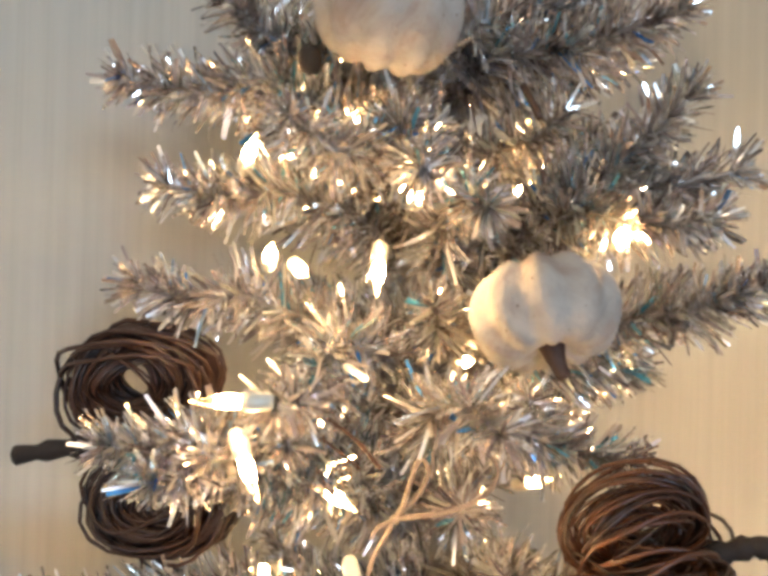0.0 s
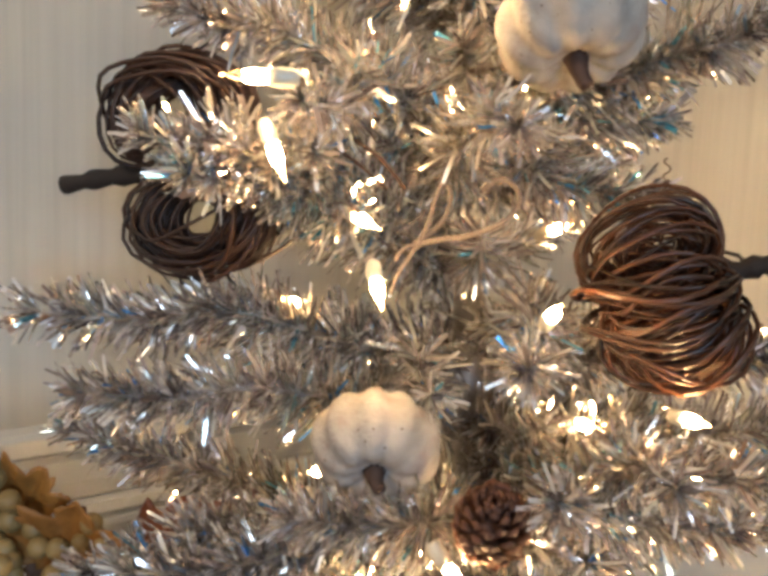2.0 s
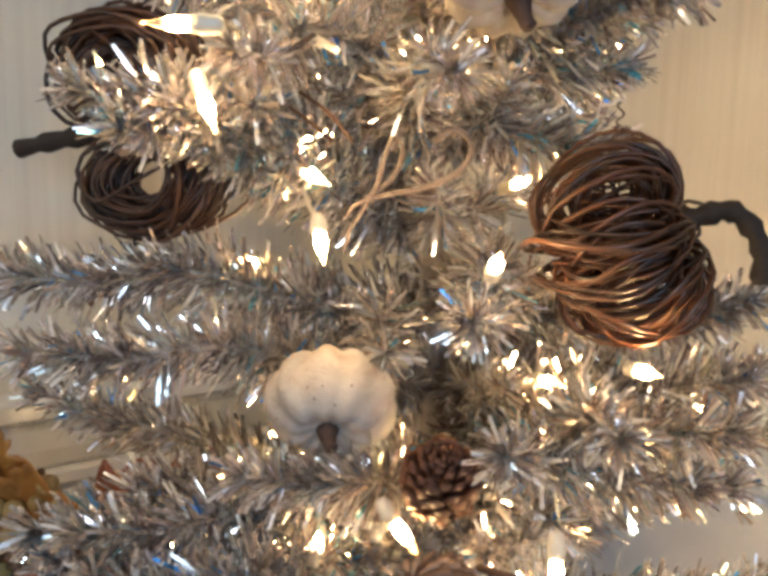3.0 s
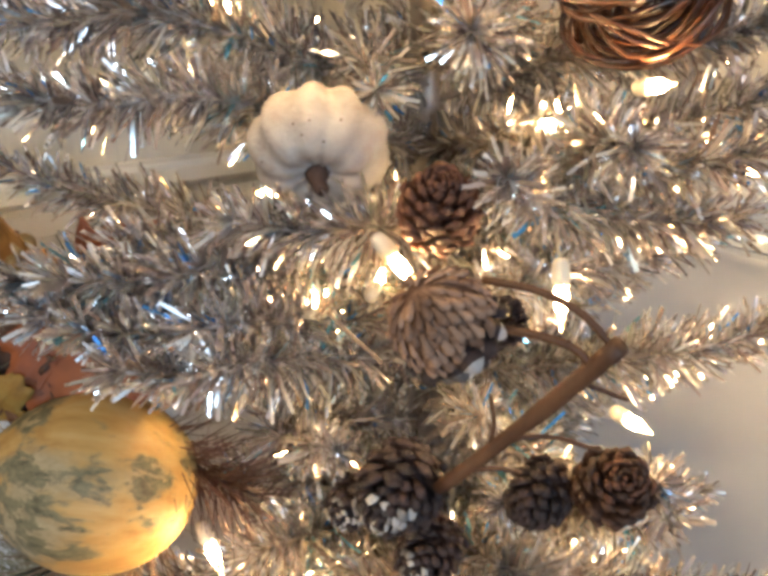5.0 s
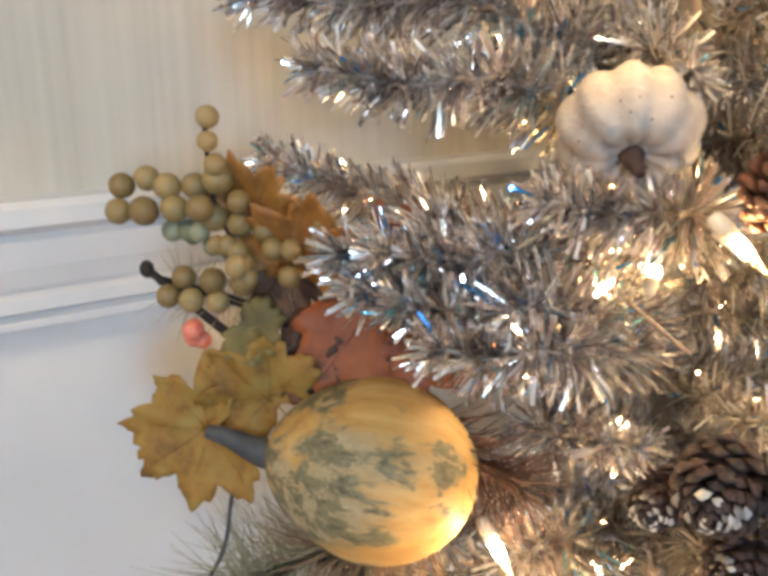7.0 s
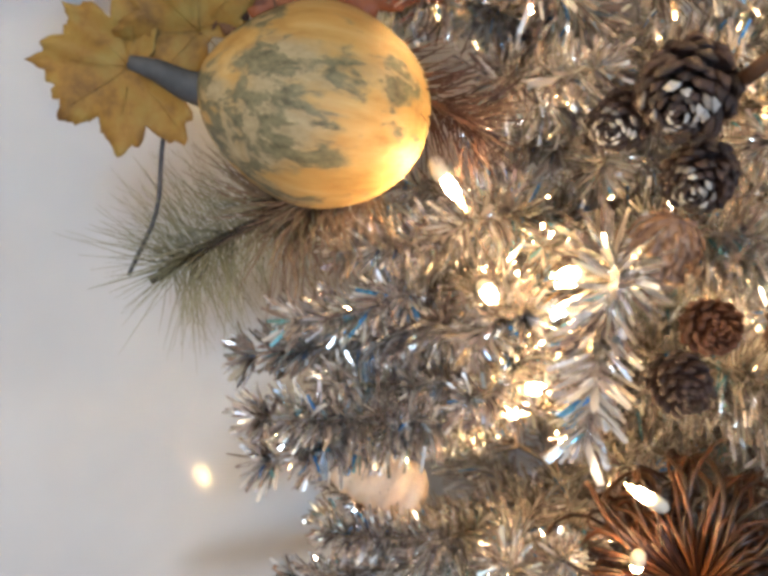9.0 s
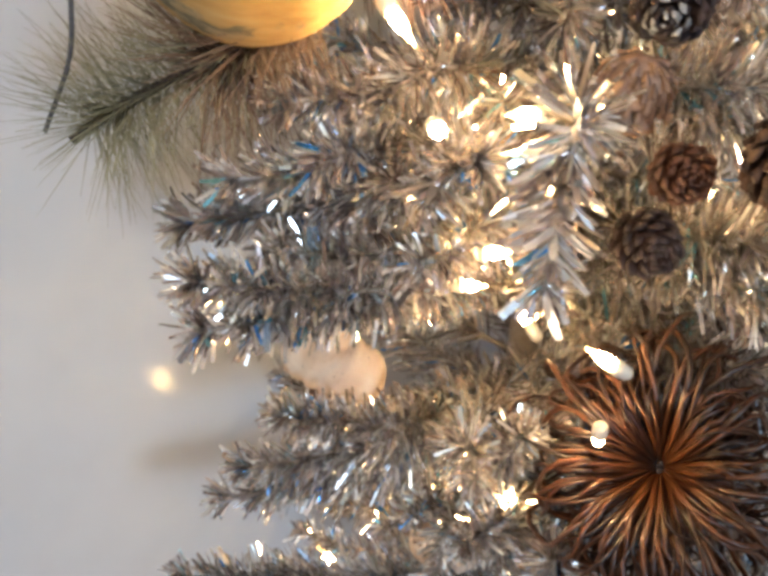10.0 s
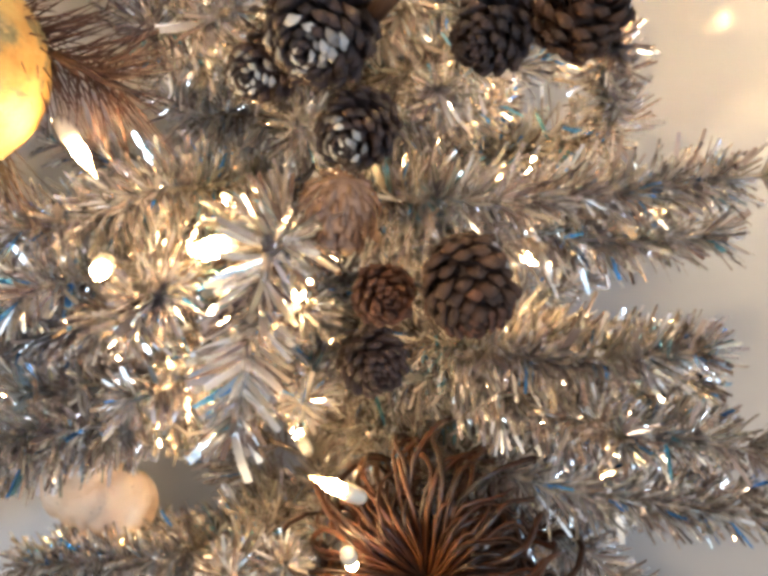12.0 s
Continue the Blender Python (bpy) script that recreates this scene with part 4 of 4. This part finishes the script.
def berry_row(places, radius, mesh):
    for x, y, z in places:
        r = radius * rng.uniform(0.90, 1.08)
        part("berry", mesh, None, spray, m=Matrix.Translation((x, y + rng.uniform(-0.004, 0.004), z)) @ Euler((rng.uniform(0, 6), rng.uniform(0, 6), 0)).to_matrix().to_4x4() @ Matrix.Diagonal((r, r, r, 1)))


# upright tip of three, a double row beside it, and a band falling towards the leaves
berry_row([(-0.2041, 0.415, 1.0442), (-0.2040, 0.415, 1.0328), (-0.2010, 0.414, 1.0210)], 0.0059, BERRY_MESH)
berry_row([(-0.252 + 0.0125 * k, 0.415, 1.0100 + 0.0035 * (k % 3 == 1)) for k in range(5)], 0.0072, BERRY_MESH)
berry_row([(-0.253 + 0.0150 * k, 0.412, 0.9975 + 0.001 * k) for k in range(4)], 0.0073, BERRY_MESH)
berry_row([(-0.205 + 0.0135 * k, 0.417, 0.994 - 0.003 * k) for k in range(3)] + [(-0.190, 0.412, 1.0032)], 0.0066, BERRY_MESH)
berries([(-0.204, 0.416, 0.986), (-0.190, 0.412, 0.973), (-0.184, 0.412, 0.962)], 6, 0.0040, 0.0058, BERRY_MESH)
berries([(-0.228, 0.424, 0.989), (-0.214, 0.424, 0.984), (-0.200, 0.422, 0.974)], 6, 0.0035, 0.0056, GREEN_MESH)
berry_row([(-0.1725, 0.412, 0.9805), (-0.1632, 0.412, 0.9800), (-0.1645, 0.410, 0.9667), (-0.1474, 0.416, 0.9923), (-0.1404, 0.416, 0.9819), (-0.1520, 0.418, 0.9830)], 0.0056, BERRY_MESH)
berry_row([(-0.2318 + 0.0135 * k, 0.413, 0.9525 - 0.001 * k) for k in range(3)], 0.0064, BERRY_MESH)
berry_row([(-0.2244 + 0.0170 * k, 0.417, 0.9618 - 0.0005 * k) for k in range(3)], 0.0066, BERRY_MESH)
berries([(-0.218, 0.414, 0.936), (-0.213, 0.414, 0.933)], 4, 0.0030, 0.0054, CORAL_MESH)
k = bmesh.new()
bmesh.ops.create_icosphere(k, subdivisions=2, radius=0.0040, matrix=Matrix.Translation((-0.2445, 0.418, 0.9655)) @ Matrix.Diagonal((1.0, 0.9, 1.25, 1)))
part("stem_end", k, BARK, spray, "dark knobbly stem end")


def needle_bm(path, count, length, radius, seed, spread=(35, 70), droop=0.0):
    """Long thin needles all round a twig, each a slim three-sided blade."""
    rng = random.Random(seed)
    pts = arc(path, 8)
    bm = bmesh.new()
    for i in range(count):
        u = 0.86 * rng.random() ** 0.9
        k = min(int(u * (len(pts) - 1)), len(pts) - 2)
        t = (pts[k + 1] - pts[k]).normalized()
        p = pts[k].lerp(pts[k + 1], rng.random())
        side = Matrix.Rotation(rng.uniform(0, 2 * math.pi), 3, t) @ t.orthogonal().normalized()
        a = radians(rng.uniform(*spread))
        d = t * math.cos(a) + side * math.sin(a)
        ln = length * rng.uniform(0.65, 1.1)
        bend = side * rng.uniform(-0.10, 0.10) * ln + Vector((0, 0, -droop * ln))
        tube_bm([p, p + d * ln * 0.5 + bend * 0.4, p + d * ln + bend], [radius, radius * 0.9, radius * 0.3], 3, bm)
    return bm


for path, count, length, seed, mat, label, rad in (
        ([(-0.120, 0.425, 0.822), (-0.155, 0.420, 0.803), (-0.190, 0.415, 0.785), (-0.218, 0.412, 0.767)], 620, 0.056, 51, PINE, "sprig of long grey-green pine needles", 0.00030),
        ([(-0.160, 0.430, 0.93), (-0.200, 0.432, 0.945), (-0.246, 0.434, 0.955)], 90, 0.032, 52, PINE, "thin pine needles round the stem end", 0.0003),
        ([(-0.098, 0.424, 0.832), (-0.125, 0.418, 0.818), (-0.155, 0.413, 0.800)], 520, 0.056, 57, TWINE_NEEDLE, "brown dry pine needles below the gourd", 0.00045)):
    sprig = part("pine_twig", tube_bm(arc(path, 6), 0.0028, 6), BARK, spray, label)
    tagged(part("needles", needle_bm(path, count, length, rad, seed, (48, 96)), mat, sprig), kind="stuff")
brush = thing("russet_pine_sprig", pose(0, 0, 0), "russet-brown dry pine sprig between gourd and cones", "pine sprig")
path = [(-0.100, 0.420, 0.890), (-0.070, 0.416, 0.870), (-0.035, 0.414, 0.852)]
part("twig", tube_bm(arc(path, 6), 0.0018, 6), BARK, brush)
tagged(part("needles", needle_bm(path, 240, 0.042, 0.0005, 55), RED_NEEDLE, brush), kind="stuff")

# ---------------------------------------------------------------- mini lights
bulb = tube_bm([(0, 0, z) for z in (0.0, 0.002, 0.005, 0.008, 0.011, 0.015, 0.018, 0.021)], [0.0012, 0.0027, 0.0031, 0.0029, 0.0023, 0.0014, 0.0008, 0.0002], 10)
for f in bulb.faces:
    f.material_index = 1 if f.calc_center_median().z > 0.0112 else 0
BULB_MESH = link_mesh("bulb", bulb, [LIT, CLEAR])
sock = tube_bm([(0, 0, z) for z in (-0.012, -0.010, -0.003, 0.001)], [0.0028, 0.0038, 0.0043, 0.0036], 10)
SOCKET_MESH = link_mesh("socket", sock, SOCKET)
BULBS = [
    ((-0.052, 0.452, 1.276), (0.2, -0.8, 0.3)), ((-0.038, 0.455, 1.272), (0.3, -0.8, -0.2)), ((0.003, 0.447, 1.275), (0.0, -0.6, -0.8)),
    ((-0.050, 0.390, 1.190), (0.4, -0.4, -0.8)), ((-0.046, 0.369, 1.216), (-0.97, -0.2, 0.0)), ((-0.004, 0.420, 1.128), (0.2, -0.6, -0.5)), ((-0.022, 0.467, 1.157), (0.7, -0.5, -0.3)),
    ((0.079, 0.405, 1.116), (0.1, -0.8, 0.4)), ((0.148, 0.422, 1.068), (0.2, -0.7, 0.1)), ((0.152, 0.419, 0.907), (0.3, -0.7, 0.1)),
    ((0.037, 0.396, 0.997), (0.6, -0.4, -0.6)), ((-0.060, 0.396, 0.838), (0.4, -0.5, -0.4)), ((0.002, 0.368, 0.804), (-0.5, -0.6, 0.2)),
    ((-0.039, 0.335, 0.809), (0.1, -0.8, 0.2)), ((0.050, 0.350, 0.690), (-0.6, -0.2, 0.5)), ((-0.017, 0.433, 0.679), (0.5, -0.6, 0.4)),
    ((0.020, 0.445, 1.306), (0, -0.9, 0.1)), ((-0.068, 0.468, 1.328), (0.3, -0.6, 0.4)), ((0.124, 0.466, 1.290), (0, -0.8, 0.2)), ((0.112, 0.395, 0.985), (0, -0.5, -0.8)),
    # deeper and towards the corner: mostly unseen bulbs added to brighten tinsel and wall
    ((-0.105, 0.505, 0.345), (-0.6, 0.5, 0.2)), ((-0.010, 0.395, 0.722), (0.5, -0.6, 0.4)), ((0.054, 0.362, 0.636), (0.1, 0.3, -0.6)), ((-0.012, 0.452, 0.948), (0.1, 0.6, 0.3)), ((-0.055, 0.425, 0.925), (-0.4, -0.6, 0.4)), ((-0.078, 0.440, 0.958), (-0.2, 0.8, 0.3)), ((0.02, 0.49, 0.950), (0.2, 0.6, 0.3)), ((0.03, 0.475, 0.625), (-0.3, 0.6, 0.2)), ((0.035, 0.455, 0.480), (-0.5, 0.5, 0.3)),
    ((-0.02, 0.53, 1.36), (0.3, -0.6, 0.2)), ((0.08, 0.53, 1.32), (0.3, -0.6, 0.2)), ((0.05, 0.53, 1.22), (0.2, -0.7, 0.1)), ((-0.06, 0.51, 1.10), (-0.3, -0.6, 0.2)), ((0.09, 0.53, 1.15), (0.4, -0.5, 0.2)),
    ((-0.04, 0.50, 1.00), (-0.2, -0.7, 0.2)), ((0.11, 0.50, 1.04), (0.3, -0.6, 0.1)), ((0.17, 0.49, 0.985), (0.5, -0.5, 0.2)), ((-0.04, 0.49, 0.93), (-0.3, -0.7, 0.1)), ((0.10, 0.48, 0.93), (0.2, -0.7, 0.1)),
    ((-0.03, 0.48, 0.735), (-0.4, -0.6, 0.2)), ((0.15, 0.45, 0.76), (0.4, -0.6, 0.1)), ((0.03, 0.47, 0.73), (0.0, -0.8, 0.2)), ((0.19, 0.42, 0.68), (0.5, -0.5, 0.2)), ((0.00, 0.45, 0.54), (0.0, -0.8, 0.2)), ((0.11, 0.48, 0.85), (0.3, -0.7, 0.2)),
    ((-0.02, 0.44, 0.77), (0.0, -0.8, 0.2)), ((0.20, 0.44, 0.79), (0.4, -0.6, 0.2)), ((-0.08, 0.46, 0.55), (-0.4, -0.6, 0.2)),
    ((0.14, 0.62, 1.36), (0.6, 0.4, 0.2)), ((0.15, 0.60, 1.24), (0.6, 0.3, 0.2)), ((0.17, 0.62, 1.12), (0.6, 0.4, 0.2)), ((0.21, 0.60, 0.98), (0.6, 0.4, 0.2)), ((0.22, 0.60, 0.84), (0.6, 0.5, 0.2)), ((0.10, 0.68, 1.30), (0.5, 0.6, 0.2)),
    ((0.12, 0.66, 1.18), (0.6, 0.5, 0.2)), ((0.08, 0.66, 1.42), (0.6, 0.5, 0.2)),
]
for place, axis in BULBS:
    lamp = thing("mini_light", aim(place, axis), "lit warm-white mini light on the tree", "string light", "mini lights on the tree")
    part("bulb", BULB_MESH, None, lamp)
    part("socket", SOCKET_MESH, None, lamp)

# ---------------------------------------------------------------- unseen ceiling fixture, added for the warm fill lamp behind the viewpoint
fixture = thing("added_fixture", ROOM @ pose(0.9, -2.4, HIGH), "unseen round ceiling fixture added above the warm fill lamp", "ceiling light")
part("base", tube_bm([(0, 0, -0.001), (0, 0, -0.03), (0, 0, -0.05)], [0.20, 0.20, 0.16], 32), WIRE, fixture)
